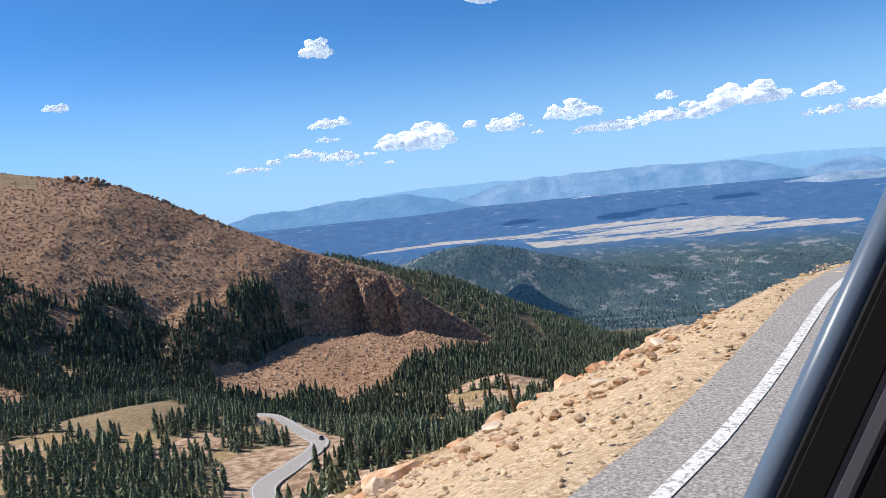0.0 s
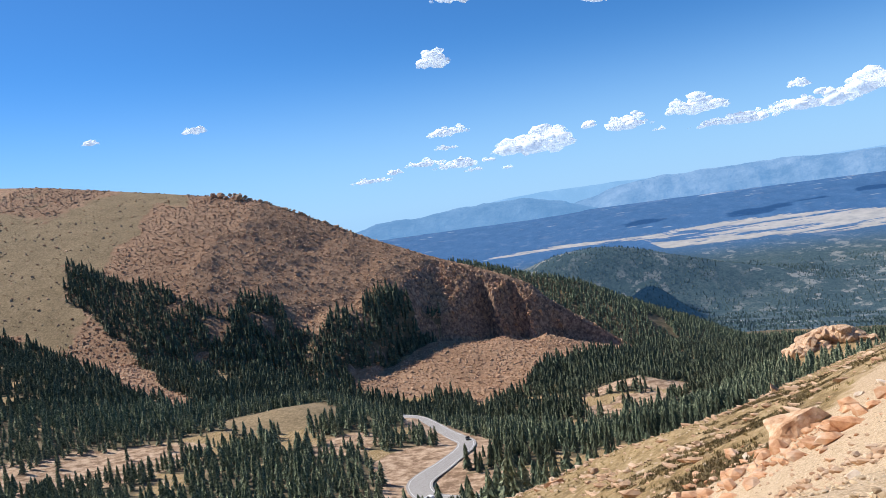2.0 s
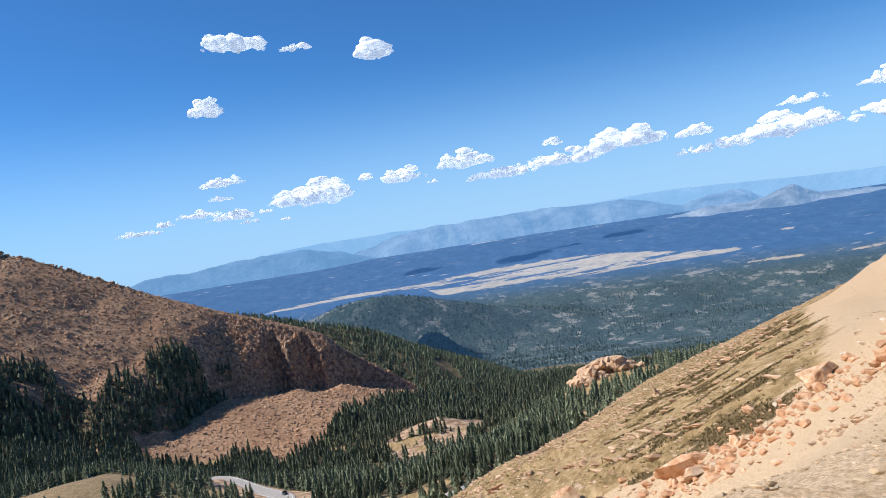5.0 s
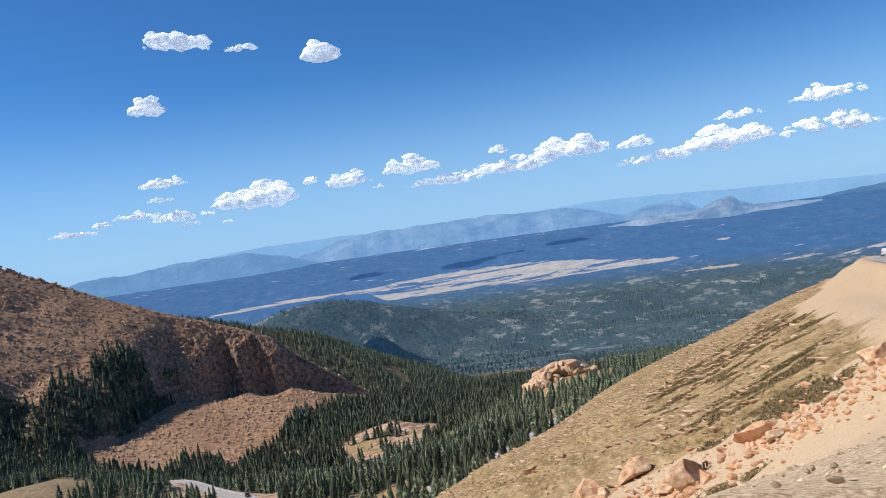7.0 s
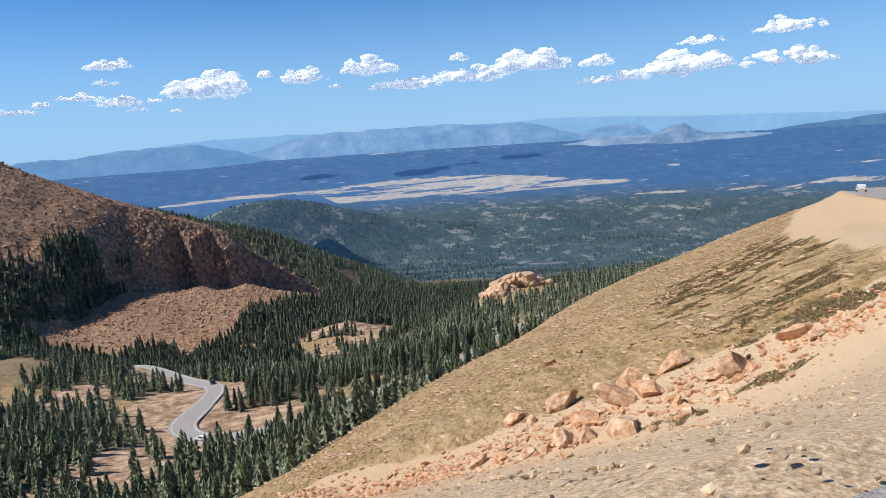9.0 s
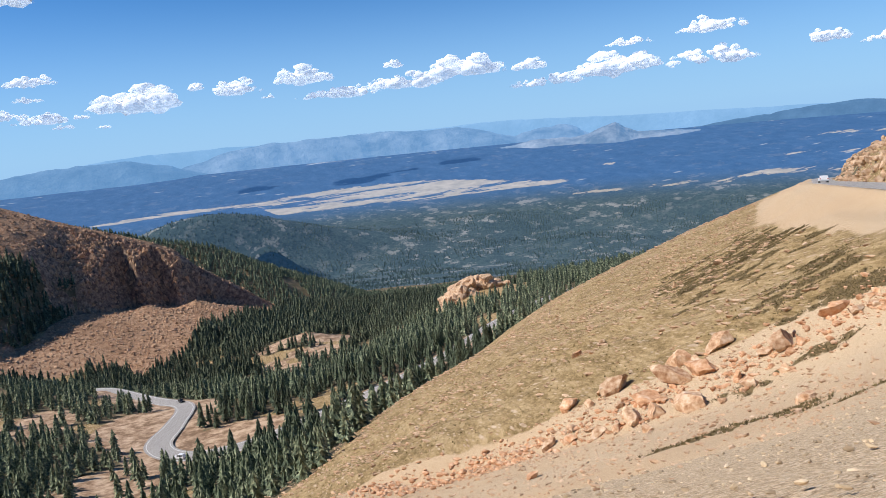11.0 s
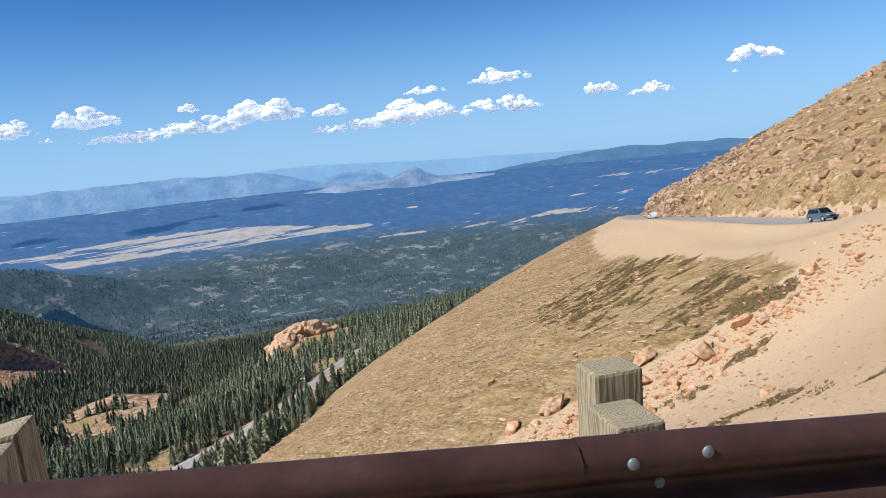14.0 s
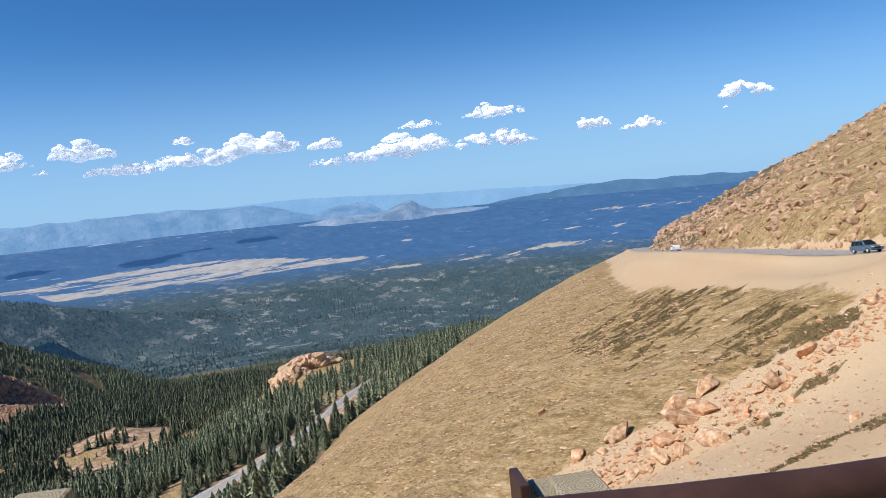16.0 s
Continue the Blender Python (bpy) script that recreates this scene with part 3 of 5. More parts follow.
# ---------------------------------------------------------------- helpers for things
def part(name, bm, mat, parent=None, label="", smooth=False):
    """Links a bmesh as one mesh object, under parent if there is one."""
    me = bpy.data.meshes.new(name)
    bm.to_mesh(me)
    bm.free()
    me.materials.append(mat)
    for p in me.polygons:
        p.use_smooth = smooth
    ob = new(name, me)
    ob.parent = parent
    return tagged(ob, label) if label else ob


def thing(name, m, label, category, group=""):
    ob = new(name)
    ob.matrix_world = m
    ob.empty_display_size = 0.2
    return tagged(ob, label, category, group)


def box(bm, size, at=(0, 0, 0), bevel=0.0, turn=None):
    m = Matrix.Translation(at) @ (turn or Matrix()) @ Matrix.Diagonal((*size, 1))
    got = bmesh.ops.create_cube(bm, size=1, matrix=m)
    if bevel:
        edges = list({e for v in got["verts"] for e in v.link_edges})
        bmesh.ops.bevel(bm, geom=edges, offset=bevel, segments=2, affect="EDGES", profile=0.6)
    return bm


def rod(bm, a, b, r0, r1=None, sides=10):
    a, b = Vector(a), Vector(b)
    q = (b - a).to_track_quat("Z", "Y").to_matrix().to_4x4()
    bmesh.ops.create_cone(bm, cap_ends=True, segments=sides, radius1=r0, radius2=r0 if r1 is None else r1, depth=(b - a).length,
                          matrix=Matrix.Translation((a + b) / 2) @ q)
    return bm


def ground_z(x, y):
    return height(np.array([x], float), np.array([y], float))[0]


def strip(name, left, right, mat, lift=0.02):
    """A ribbon between two lines of equal length."""
    k = len(left)
    v = np.concatenate([left, right])
    v[:, 2] += lift
    i = np.arange(k - 1)
    return mesh_of(name, v, np.stack([i, i + k, i + k + 1, i + 1], -1), mat)


def offset_line(line, n):
    """A line moved sideways by n (positive to its left as it runs)."""
    t = np.gradient(line[:, :2], axis=0)
    t /= np.linalg.norm(t, axis=1)[:, None]
    out = line.copy()
    n = np.ravel(n)
    out[:, 0] += -t[:, 1] * n
    out[:, 1] += t[:, 0] * n
    return out


# ---------------------------------------------------------------- upper road (runs west, the valley on its right)
ROAD_E = EDGE_D[:]
VERGE = np.interp(ROAD_E[:, 0], [-75, -50, -42, -35, -31, -24, -14, -1, 6, 14, 24, 300], [1.3, 1.3, 1.1, 0.78, 0.62, 0.9, 1.1, 0.9, 0.45, 0.42, 0.6, 0.6])[:, None]
upper = new("road", strip("road", offset_line(ROAD_E, VERGE), offset_line(ROAD_E, VERGE + 7.2), ASPHALT, 0.06))
tagged(upper, "worn grey asphalt mountain road", "road", kind="structure")
line = new("road_marking", strip("road_marking", offset_line(ROAD_E, VERGE + 0.34), offset_line(ROAD_E, VERGE + 0.43), PAINT, 0.066))
tagged(line, "worn white edge line painted on asphalt", "road marking", kind="structure")

# lower road through the trees
low = LOW_D.copy()
low = np.stack([low[:, 0], low[:, 1], height(low[:, 0], low[:, 1])], -1)
for _ in range(6):
    low[1:-1, 2] = (low[:-2, 2] + low[1:-1, 2] + low[2:, 2]) / 3
LOW_W = np.interp(low[:, 0], [-60, 0], [4.4, 3.3]) + 1.1 * np.exp(-((low[:, 0] + 82) / 14) ** 2 - ((low[:, 1] - 275) / 16) ** 2)
low_road = new("road", strip("road", offset_line(low, LOW_W), offset_line(low, -LOW_W), ASPHALT, 0.6))
for side in (-1, 1):
    edge_line = new("road_marking", strip("road_marking", offset_line(low, side * (LOW_W - 0.9)), offset_line(low, side * (LOW_W - 1.15)), PAINT, 0.63))
    tagged(edge_line, "faded white edge line on the valley road", "road marking", kind="structure")
tagged(low_road, "grey asphalt road winding through spruce forest", "road", kind="structure")


# ---------------------------------------------------------------- scattered geometry
def ico(level):
    bm = bmesh.new()
    bmesh.ops.create_icosphere(bm, subdivisions=level, radius=1)
    v = np.array([p.co for p in bm.verts])
    f = np.array([[p.index for p in q.verts] for q in bm.faces])
    bm.free()
    return v, f


def scatter(name, shapes, at, size, mat, turn=None, squash=None, seed=0, tilt=0.0):
    """One mesh of many copies of the (verts, faces) shapes, each turned, scaled and set down."""
    rng = np.random.default_rng(seed)
    n = len(at)
    turn = rng.uniform(0, 2 * np.pi, n) if turn is None else turn
    which = rng.integers(0, len(shapes), n)
    vs, fs, base = [], [], 0
    for k, (v, f) in enumerate(shapes):
        i = np.where(which == k)[0]
        if not len(i):
            continue
        p = v[None] * np.ones((len(i), 1, 1))
        if squash is not None:
            p = p * squash[i][:, None, :]
        p = p * size[i][:, None, None]
        if tilt:
            a = rng.normal(0, tilt, len(i))[:, None]
            b = rng.normal(0, tilt, len(i))[:, None]
            p[..., 0], p[..., 1] = p[..., 0] + a * p[..., 2], p[..., 1] + b * p[..., 2]
        c, s = np.cos(turn[i])[:, None], np.sin(turn[i])[:, None]
        x, y = p[..., 0] * c - p[..., 1] * s, p[..., 0] * s + p[..., 1] * c
        p = np.stack([x, y, p[..., 2]], -1) + at[i][:, None, :]
        vs.append(p.reshape(-1, 3))
        fs.append((f[None] + (np.arange(len(i)) * len(v))[:, None, None]).reshape(-1, f.shape[1]) + base)
        base += len(i) * len(v)
    return mesh_of(name, np.concatenate(vs), np.concatenate(fs), mat)


def stone_shapes(level, count, seed, rough=0.28, facets=5, cut=(0.45, 0.8)):
    """Angular stones: balls cut by random planes."""
    rng = np.random.default_rng(seed)
    v0, f = ico(level)
    out = []
    for _ in range(count):
        v = v0 * (1 + rng.normal(0, rough * 0.35, (len(v0), 1)))
        for _ in range(facets):
            d = rng.normal(0, 1, 3)
            d /= np.linalg.norm(d)
            k = v @ d
            v = v - np.maximum(k - rng.uniform(*cut), 0)[:, None] * d
        out.append((v, f))
    return out


def conifer_shape(tiers, spikes, seed, trunk=True):
    """A spruce one unit tall: skirts of drooping branches on a thin trunk."""
    rng = np.random.default_rng(seed)
    v, f = [], []
    lean = rng.normal(0, 0.01, 2)
    for k in range(tiers):
        z0 = 0.10 + 0.84 * (k / tiers) ** 0.92
        z1 = min(1.0, z0 + 0.84 / tiers * 1.75)
        r = 0.165 * (1 - z0) ** 0.75 * rng.uniform(0.72, 1.2) + 0.014
        a = rng.uniform(0, 6.28)
        b = len(v)
        v.append((lean[0] * z1, lean[1] * z1, z1 if k < tiers - 1 else 1.0))
        for i in range(2 * spikes):
            rr = r * (rng.uniform(0.85, 1.25) if i % 2 == 0 else rng.uniform(0.45, 0.65))
            t = a + np.pi * i / spikes
            v.append((rr * math.cos(t), rr * math.sin(t), z0 - (0.035 if i % 2 == 0 else -0.01) * rng.uniform(0.5, 1.5)))
        f += [(b, b + 1 + i, b + 1 + (i + 1) % (2 * spikes)) for i in range(2 * spikes)]
    if trunk:
        b = len(v)
        v += [(0.014 * math.cos(t), 0.014 * math.sin(t), z) for z in (-0.06, 0.2) for t in (0, 2.1, 4.2)]
        for i in range(3):
            j = (i + 1) % 3
            f += [(b + i, b + j, b + 3 + j), (b + i, b + 3 + j, b + 3 + i)]
    return np.array(v), np.array(f)


def jittered(x0, x1, y0, y1, step, seed):
    rng = np.random.default_rng(seed)
    x, y = np.meshgrid(np.arange(x0, x1, step), np.arange(y0, y1, step))
    x, y = x.ravel() + rng.uniform(-0.5, 0.5, x.size) * step, y.ravel() + rng.uniform(-0.5, 0.5, x.size) * step
    return x, y, rng


# spruce forest of the valley and of the mountain's foot
x, y, rng = jittered(-760, 420, 110, 1000, 4.3, 3)
keep = (np.abs(np.degrees(np.arctan2(x + 30, y + 12)) + 5) < 46) & (x > -60 - y * 1.02)
x, y = x[keep], y[keep]
z = height(x, y)
woods = cover(x, y, z)[2]
keep = rng.random(len(x)) < woods * 0.93
x, y, z = x[keep], y[keep], z[keep]
tall = np.where(rng.random(len(x)) < 0.18, rng.uniform(4, 7, len(x)), rng.uniform(8, 14, len(x))) * (0.8 + 0.25 * fbm(x, y, 60, 2, 8))
tall *= np.interp(y, [330, 560, 700], [1.0, 1.1, 1.25])
dist = r_of(x, y)
base = np.stack([x, y, z - 0.2], -1)
single = (np.hypot(x + 15, y - 268) < 62) & (y < 330)
single &= np.cumsum(single) <= 280
for name, sel, shapes in (("forest", (dist < 520) & ~single, [conifer_shape(8, 5, k) for k in range(6)]),
                          ("forest", (dist >= 520), [conifer_shape(4, 4, 10 + k, False) for k in range(4)])):
    ob = new(name, scatter(name, shapes, base[sel], tall[sel], NEEDLE, seed=4, squash=np.stack([*[rng.uniform(1.0, 1.5, sel.sum())] * 2, np.ones(sel.sum())], -1)))
    tagged(ob, "dense dark green spruce forest covering the valley", "forest", kind="stuff")

# single spruces beside the lower road
tree_meshes = []
for k in range(5):
    v, f = conifer_shape(8, 6, 30 + k, trunk=False)
    crown = mesh_of("crown", v, f, NEEDLE)
    bm = bmesh.new()
    rod(bm, (0, 0, -0.06), (0, 0, 0.5), 0.018, 0.007, 6)
    stem = bpy.data.meshes.new("trunk")
    bm.to_mesh(stem)
    bm.free()
    stem.materials.append(BARK)
    tree_meshes.append((crown, stem))
for k, i in enumerate(np.where(single)[0]):
    tree = thing("spruce_tree", Matrix.LocRotScale(base[i], Euler((0, 0, i * 1.7)), Vector((1.25, 1.25, 1)) * tall[i]),
                 "narrow dark green spruce tree on the valley slope", "tree", "spruces by the valley road")
    for nm, me in zip(("crown", "trunk"), tree_meshes[k % 5]):
        o = new(nm, me)
        o.parent = tree

# smaller woods of the spur behind the mountain
x, y, rng = jittered(-330, 420, 940, 1420, 5.6, 6)
z = height(x, y)
keep = (rng.random(len(x)) < 0.9) & (fbm(x, y, 60, 3, 44) > -0.42) & (y > 1000 - 140 * step01(x, -60, 40)) & (z < -100)
x, y, z = x[keep], y[keep], z[keep]
ob = new("forest", scatter("forest", [conifer_shape(3, 4, 50 + k, False) for k in range(3)], np.stack([x, y, z - 0.5], -1), rng.uniform(7, 13, len(x)), NEEDLE, seed=7, squash=np.tile([1.35, 1.35, 1.0], (len(x), 1))))
tagged(ob, "spruce woods on the ridge behind the bald mountain", "forest", kind="stuff")

# ---------------------------------------------------------------- stones
CHIPS, PEBBLES = stone_shapes(1, 8, 2, facets=3), stone_shapes(0, 8, 3, 0.6, 2)


def rubble(name, x, y, size, mat, shapes, label, seed, sink=0.25, flat=(0.45, 0.8), along=None):
    rng = np.random.default_rng(seed)
    n = len(x)
    turn = None if along is None else along + rng.normal(0, 0.4, n)
    squash = np.stack([rng.uniform(0.8, 1.5 if along is None else 2.2, n), rng.uniform(0.6, 1.0, n), rng.uniform(*flat, n)], -1)
    at = np.stack([x, y, height(x, y) + size * sink], -1)
    ob = new(name, scatter(name, shapes, at, size, mat, turn=turn, squash=squash, seed=seed, tilt=0.2))
    return tagged(ob, label, "stones", kind="stuff")


# hillside below the upper road
rng = np.random.default_rng(12)
n = 52000
x, y = rng.uniform(-75, 130, n), rng.uniform(-22, 190, n)
side = chunked(road_side, x, y)[..., 0]
lump = fbm(x, y, 14, 3, 51)
keep = (side > 2.5) & (side < 120) & (lump + rng.uniform(-0.6, 0.6, n) > 0.0)
x, y, side = x[keep], y[keep], side[keep]
big = np.where((cover(x, y, height(x, y))[0] > 0.4) | (side < 9), np.interp(side, [12, 22], [0.05, 0.2]), 0.36)
rubble("hillside_stones", x, y, 0.4 * np.minimum(big, 0.12) + 0.95 * big * rng.random(len(x)) ** 2.6, ROCK, PEBBLES, "scattered tan granite stones on the dry hillside", 13, 0.25, (0.35, 0.7), 2.46)
# the chute of broken rock
k = CHUTE[rng.integers(0, len(CHUTE), 2600)]
x, y = k[:, 0] + rng.normal(0, 2.3, 2600), k[:, 1] + rng.normal(0, 2.3, 2600)
keep = chunked(road_side, x, y)[..., 0] > 4
x, y = x[keep], y[keep]
rubble("chute_stones", x, y, 0.06 + 0.36 * rng.random(len(x)) ** 4, RED, CHIPS, "loose angular pink-tan rocks in an eroded gully", 14)
# rim of the shoulder and embankment
i = rng.integers(0, len(EDGE_D), 9000)
k = EDGE_D[i]
out = np.abs(rng.normal(0, 2.6, 9000)) + 0.2
t = np.gradient(EDGE_D[:, :2], axis=0)[i]
t /= np.linalg.norm(t, axis=1)[:, None]
x, y = k[:, 0] + t[:, 1] * out + rng.normal(0, 0.8, 9000), k[:, 1] - t[:, 0] * out + rng.normal(0, 0.8, 9000)
keep = (x > -90) & (x < 110)
rubble("shoulder_stones", x[keep], y[keep], 0.012 + 0.05 * rng.random(keep.sum()) ** 6, GRIT, CHIPS, "pale gravel and stones along the road shoulder", 15)
# fine gravel of the embankment beside the car's way
i = rng.choice(np.flatnonzero((EDGE_D[:, 0] > -62) & (EDGE_D[:, 0] < 20)), 27000)
k, t = EDGE_D[i], np.gradient(EDGE_D[:, :2], axis=0)[i]
t /= np.linalg.norm(t, axis=1)[:, None]
out = -1.2 + 10 * rng.random(len(i)) ** 1.8
out = np.maximum(out, 0.08 - np.interp(k[:, 0], [-50, -42, -35, -31, -24, -14, -1, 6], [1.25, 1.05, 0.74, 0.58, 0.86, 1.05, 0.86, 0.58]))
x, y = k[:, 0] + t[:, 1] * out + rng.normal(0, 0.8, len(i)), k[:, 1] - t[:, 0] * out + rng.normal(0, 0.8, len(i))
rubble("gravel", x, y, 0.008 + 0.03 * rng.random(len(x)) ** 3, GRIT, PEBBLES, "loose pale gravel on the road embankment", 19, 0.1, (0.4, 0.8))
# stones strewn over the bare embankment
x, y = rng.uniform(-46, 34, 26000), rng.uniform(-12, 52, 26000)
side = chunked(road_side, x, y)[..., 0]
keep = (side > 7) & (side < 50) & (cover(x, y, height(x, y))[0] > 0.4) & (fbm(x, y, 9, 3, 52) + rng.uniform(-0.5, 0.5, 26000) > -0.05)
x, y = x[keep], y[keep]
rubble("embankment_stones", x, y, (0.03 + 0.17 * rng.random(len(x)) ** 3.5) * np.interp(side[keep], [8, 24], [0.35, 1.0]), ROCK, PEBBLES, "small pinkish tan stones strewn over the embankment", 20, 0.15, (0.4, 0.8))
# cut bank above the road
x, y = rng.uniform(20, 260, 30000), rng.uniform(20, 240, 30000)
side = chunked(road_side, x, y)[..., 0]
keep = (side < -9) & (side > -75) & (rng.random(30000) < np.interp(side, [-75, -26, -16, -9], [0.2, 0.35, 0.95, 0.95]))
x, y = x[keep], y[keep]
rubble("bank_rocks", x, y, 0.2 + 1.1 * rng.random(len(x)) ** 3.4, ROCK, CHIPS, "broken tan rock in the cut bank above the road", 16, 0.15, (0.6, 1.2))
# rocks all over the bald mountain and its apron
x, y, rng = jittered(-780, 20, 440, 880, 2.75, 17)
z = height(x, y)
c = cover(x, y, z)
keep = (c[1] > 0.3) & (x > -45 - 0.98 * y) & (rng.random(len(x)) < np.where(c[5] > 0.45, 0.12, 0.9))
x, y = x[keep], y[keep]
rubble("mountain_rocks", x, y, 0.5 + 1.15 * rng.random(len(x)) ** 3, PINK, PEBBLES, "pinkish brown boulders strewn over the bald mountain", 18, 0.1, (0.6, 1.3))


def boulder(x, y, size, mat, label, seed, tall=0.75, group="", level=4):
    v, f = stone_shapes(level, 1, seed, 0.0, 16, (0.34, 0.75))[0]
    rng = np.random.default_rng(seed)
    v = v * (1.12 + 0.16 * fbm(v[:, 0:1] * 3 + seed, v[:, 1:2] * 3 + v[:, 2:3] * 2, 1.0, 4, seed)) * np.array([rng.uniform(1.0, 1.4), rng.uniform(0.7, 1.0), tall]) * size
    me = mesh_of("boulder", v, f, mat)
    ob = new("boulder", me)
    ob.matrix_world = pose(x, y, ground_z(x, y) + 0.28 * tall * size, rng.uniform(-15, 15), rng.uniform(-15, 15), rng.uniform(0, 360))
    return tagged(ob, label, "boulder", group)


# x, y and breadth of the boulders along the gully
BOULDERS = [(-5.3, 36.4, 2.4), (-9.0, 33.7, 2.75), (-7.9, 36.6, 1.5), (-8.7, 38.0, 2.2), (-11.1, 34.7, 3.2), (-14.1, 35.1, 2.8), (-13.8, 41.6, 2.5), (-14.5, 42.6, 1.5), (-16.8, 41.3, 1.6), (-17.5, 44.4, 1.8),
            (-13.4, 28.6, 3.2), (-15.4, 30.9, 2.2), (-18.8, 27.1, 1.1), (-21.2, 36.2, 1.6), (-22.8, 37.9, 1.5), (-4.9, 28.4, 2.9), (-5.6, 29.4, 1.4), (0.0, 27.7, 2.9), (-0.3, 25.2, 1.3), (0.4, 23.8, 1.15),
            (-15.2, 13.9, 1.6), (-9.5, 28.3, 1.2), (-9.9, 26.2, 1.6), (-16.7, 32.8, 2.4), (-19.7, 34.1, 1.6), (-29.9, 24.1, 1.2), (6.4, 24.5, 2.2), (13.3, 72.8, 1.4), (-18.4, 32.9, 1.2), (-4.1, 26.8, 1.3),
            (-7.7, 24.5, 0.95), (-12.4, 26.2, 0.8), (-3.9, 63.6, 1.5), (-7.4, 63.5, 1.3), (23.5, 76.7, 1.7), (9.6, 22.6, 1.4)]
for k, (bx, by, wide) in enumerate(BOULDERS):
    boulder(bx, by, 0.56 * wide, RED if k % 4 == 1 else BLOCK, "weathered pinkish tan granite boulder on the hillside", 100 + k, 0.7 + 0.35 * (k % 3 == 0), group="boulders on the hillside")
k = CHUTE[rng.integers(6, len(CHUTE) - 3, 80)]
for i, (bx, by) in enumerate(zip(k[:, 0] + rng.normal(0, 2.0, 80), k[:, 1] + rng.normal(0, 2.0, 80))):
    boulder(bx, by, 0.22 + 0.5 * rng.random() ** 2, RED if i % 3 else BLOCK, "broken pinkish granite block in the eroded gully", 200 + i, rng.uniform(0.5, 0.8), "blocks in the gully", 3)
k = rounded([(1.7, 15.9), (4.2, 14.3), (6.1, 12.6), (8.0, 13.1), (10.4, 11.3), (11.5, 13.9), (13.2, 17.3)], 12)[rng.integers(0, 73, 900)]
x, y = k[:, 0] + rng.normal(0, 0.55, 900), k[:, 1] + rng.normal(0, 0.55, 900)
rubble("rim_stones", x, y, (0.02 + 0.13 * rng.random(900) ** 3.5) * np.where(x > 8, 0.55, 1.0), ROCK, CHIPS, "broken pale stones along the rim of the slope", 141)
# crags of the cliffs
x, y = rng.uniform(-240, -75, 2600), rng.uniform(780, 866, 2600)
fall = height(x, y - 4) - height(x, y + 4)
keep = (fall < -5.5) | ((fall < -3.5) & (rng.random(2600) < 0.3))
rubble("cliff_rocks", x[keep], y[keep], 0.9 + 2.0 * rng.random(keep.sum()) ** 2, PINK, stone_shapes(2, 6, 5, 0.5, 7, (0.3, 0.7)), "dark angular rock buttresses on the cliff", 142, 0.0, (0.9, 2.0))
# pale rocks on the rim of the shoulder
RIM = [(8.9, 26.3, 0.32), (9.6, 25.5, 0.28), (12.2, 27.6, 0.4), (5.0, 26.3, 0.25), (7.0, 22.3, 0.18), (11.3, 28.4, 0.3), (10.8, 12.5, 0.14), (11.8, 14.3, 0.19), (12.1, 14.4, 0.17), (11.4, 13.4, 0.1), (9.4, 10.6, 0.06), (8.3, 13.2, 0.3), (6.4, 12.0, 0.34), (7.2, 12.8, 0.16), (9.6, 13.6, 0.2), (5.0, 11.6, 0.22)]
for k, (bx, by, size) in enumerate(RIM):
    boulder(bx, by, 0.85 * size, PALE, "pale broken rock on the rim of the gravel shoulder", 140 + k, 0.6, "rocks on the shoulder rim")


def outcrop(name, spots, mat, label, seed):
    """A tor of stacked rocks: rows of (x, y, height above ground, size)."""
    x0, y0 = np.mean([p[0] for p in spots]), np.mean([p[1] for p in spots])
    tor = thing(name, pose(x0, y0, ground_z(x0, y0)), label, "rock outcrop")
    for k, (px, py, up, size) in enumerate(spots):
        v, f = stone_shapes(4 if size > 6.5 else 3, 1, seed + k, 0.0, 40 if size > 6.5 else 16, (0.6, 0.92) if size > 6.5 else (0.4, 0.75))[0]
        rng = np.random.default_rng(seed + k)
        v = v * (1 + 0.10 * fbm(v[:, 0:1] * 3 + k, v[:, 1:2] * 3 + v[:, 2:3] * 2, 1.0, 4, k))
        v = v * np.array([rng.uniform(0.9, 1.5), rng.uniform(0.9, 1.3), rng.uniform(0.8, 1.2)]) * size
        ob = new("rock", mesh_of("rock", v + np.array([px - x0, py - y0, ground_z(px, py) + up - ground_z(x0, y0)]), f, mat))
        ob.parent = tor
    return tor


rng = np.random.default_rng(5)
outcrop("rock_outcrop", [(106, 476, 1, 13), (92, 474, -1, 10), (120, 478, -1, 11)] + [(104 + 25 * u, 465 + 8 * v, -1 + 9 * (1 - u * u) * (0.5 + 0.5 * w), rng.uniform(2.0, 4.2)) for u, v, w in rng.uniform(-1, 1, (90, 3))] + [(92 + 11 * u, 460 + 6 * v, -1 + 6 * (0.5 + 0.5 * w) * (1 - 0.5 * u * u), rng.uniform(2.6, 4.8)) for u, v, w in rng.uniform(-1, 1, (34, 3))],
        ROCK, "rounded tan granite outcrop rising from the forest", 300)
outcrop("rock_outcrop", [(-470 + 26 * u, 868 + 4 * v, 2.0 + 6 * w * (1 - abs(u)), rng.uniform(2.4, 4.8)) for u, v, w in rng.uniform(-1, 1, (26, 3))],
        PINK, "jagged rock tor on the bald summit", 400)
outcrop("rock_outcrop", [(-440 + 120 * u, 868 + 3 * v, 0.8, rng.uniform(1.3, 2.8)) for u, v, w in rng.uniform(0, 1, (30, 3))],
        PINK, "broken rocks along the summit ridge", 450)


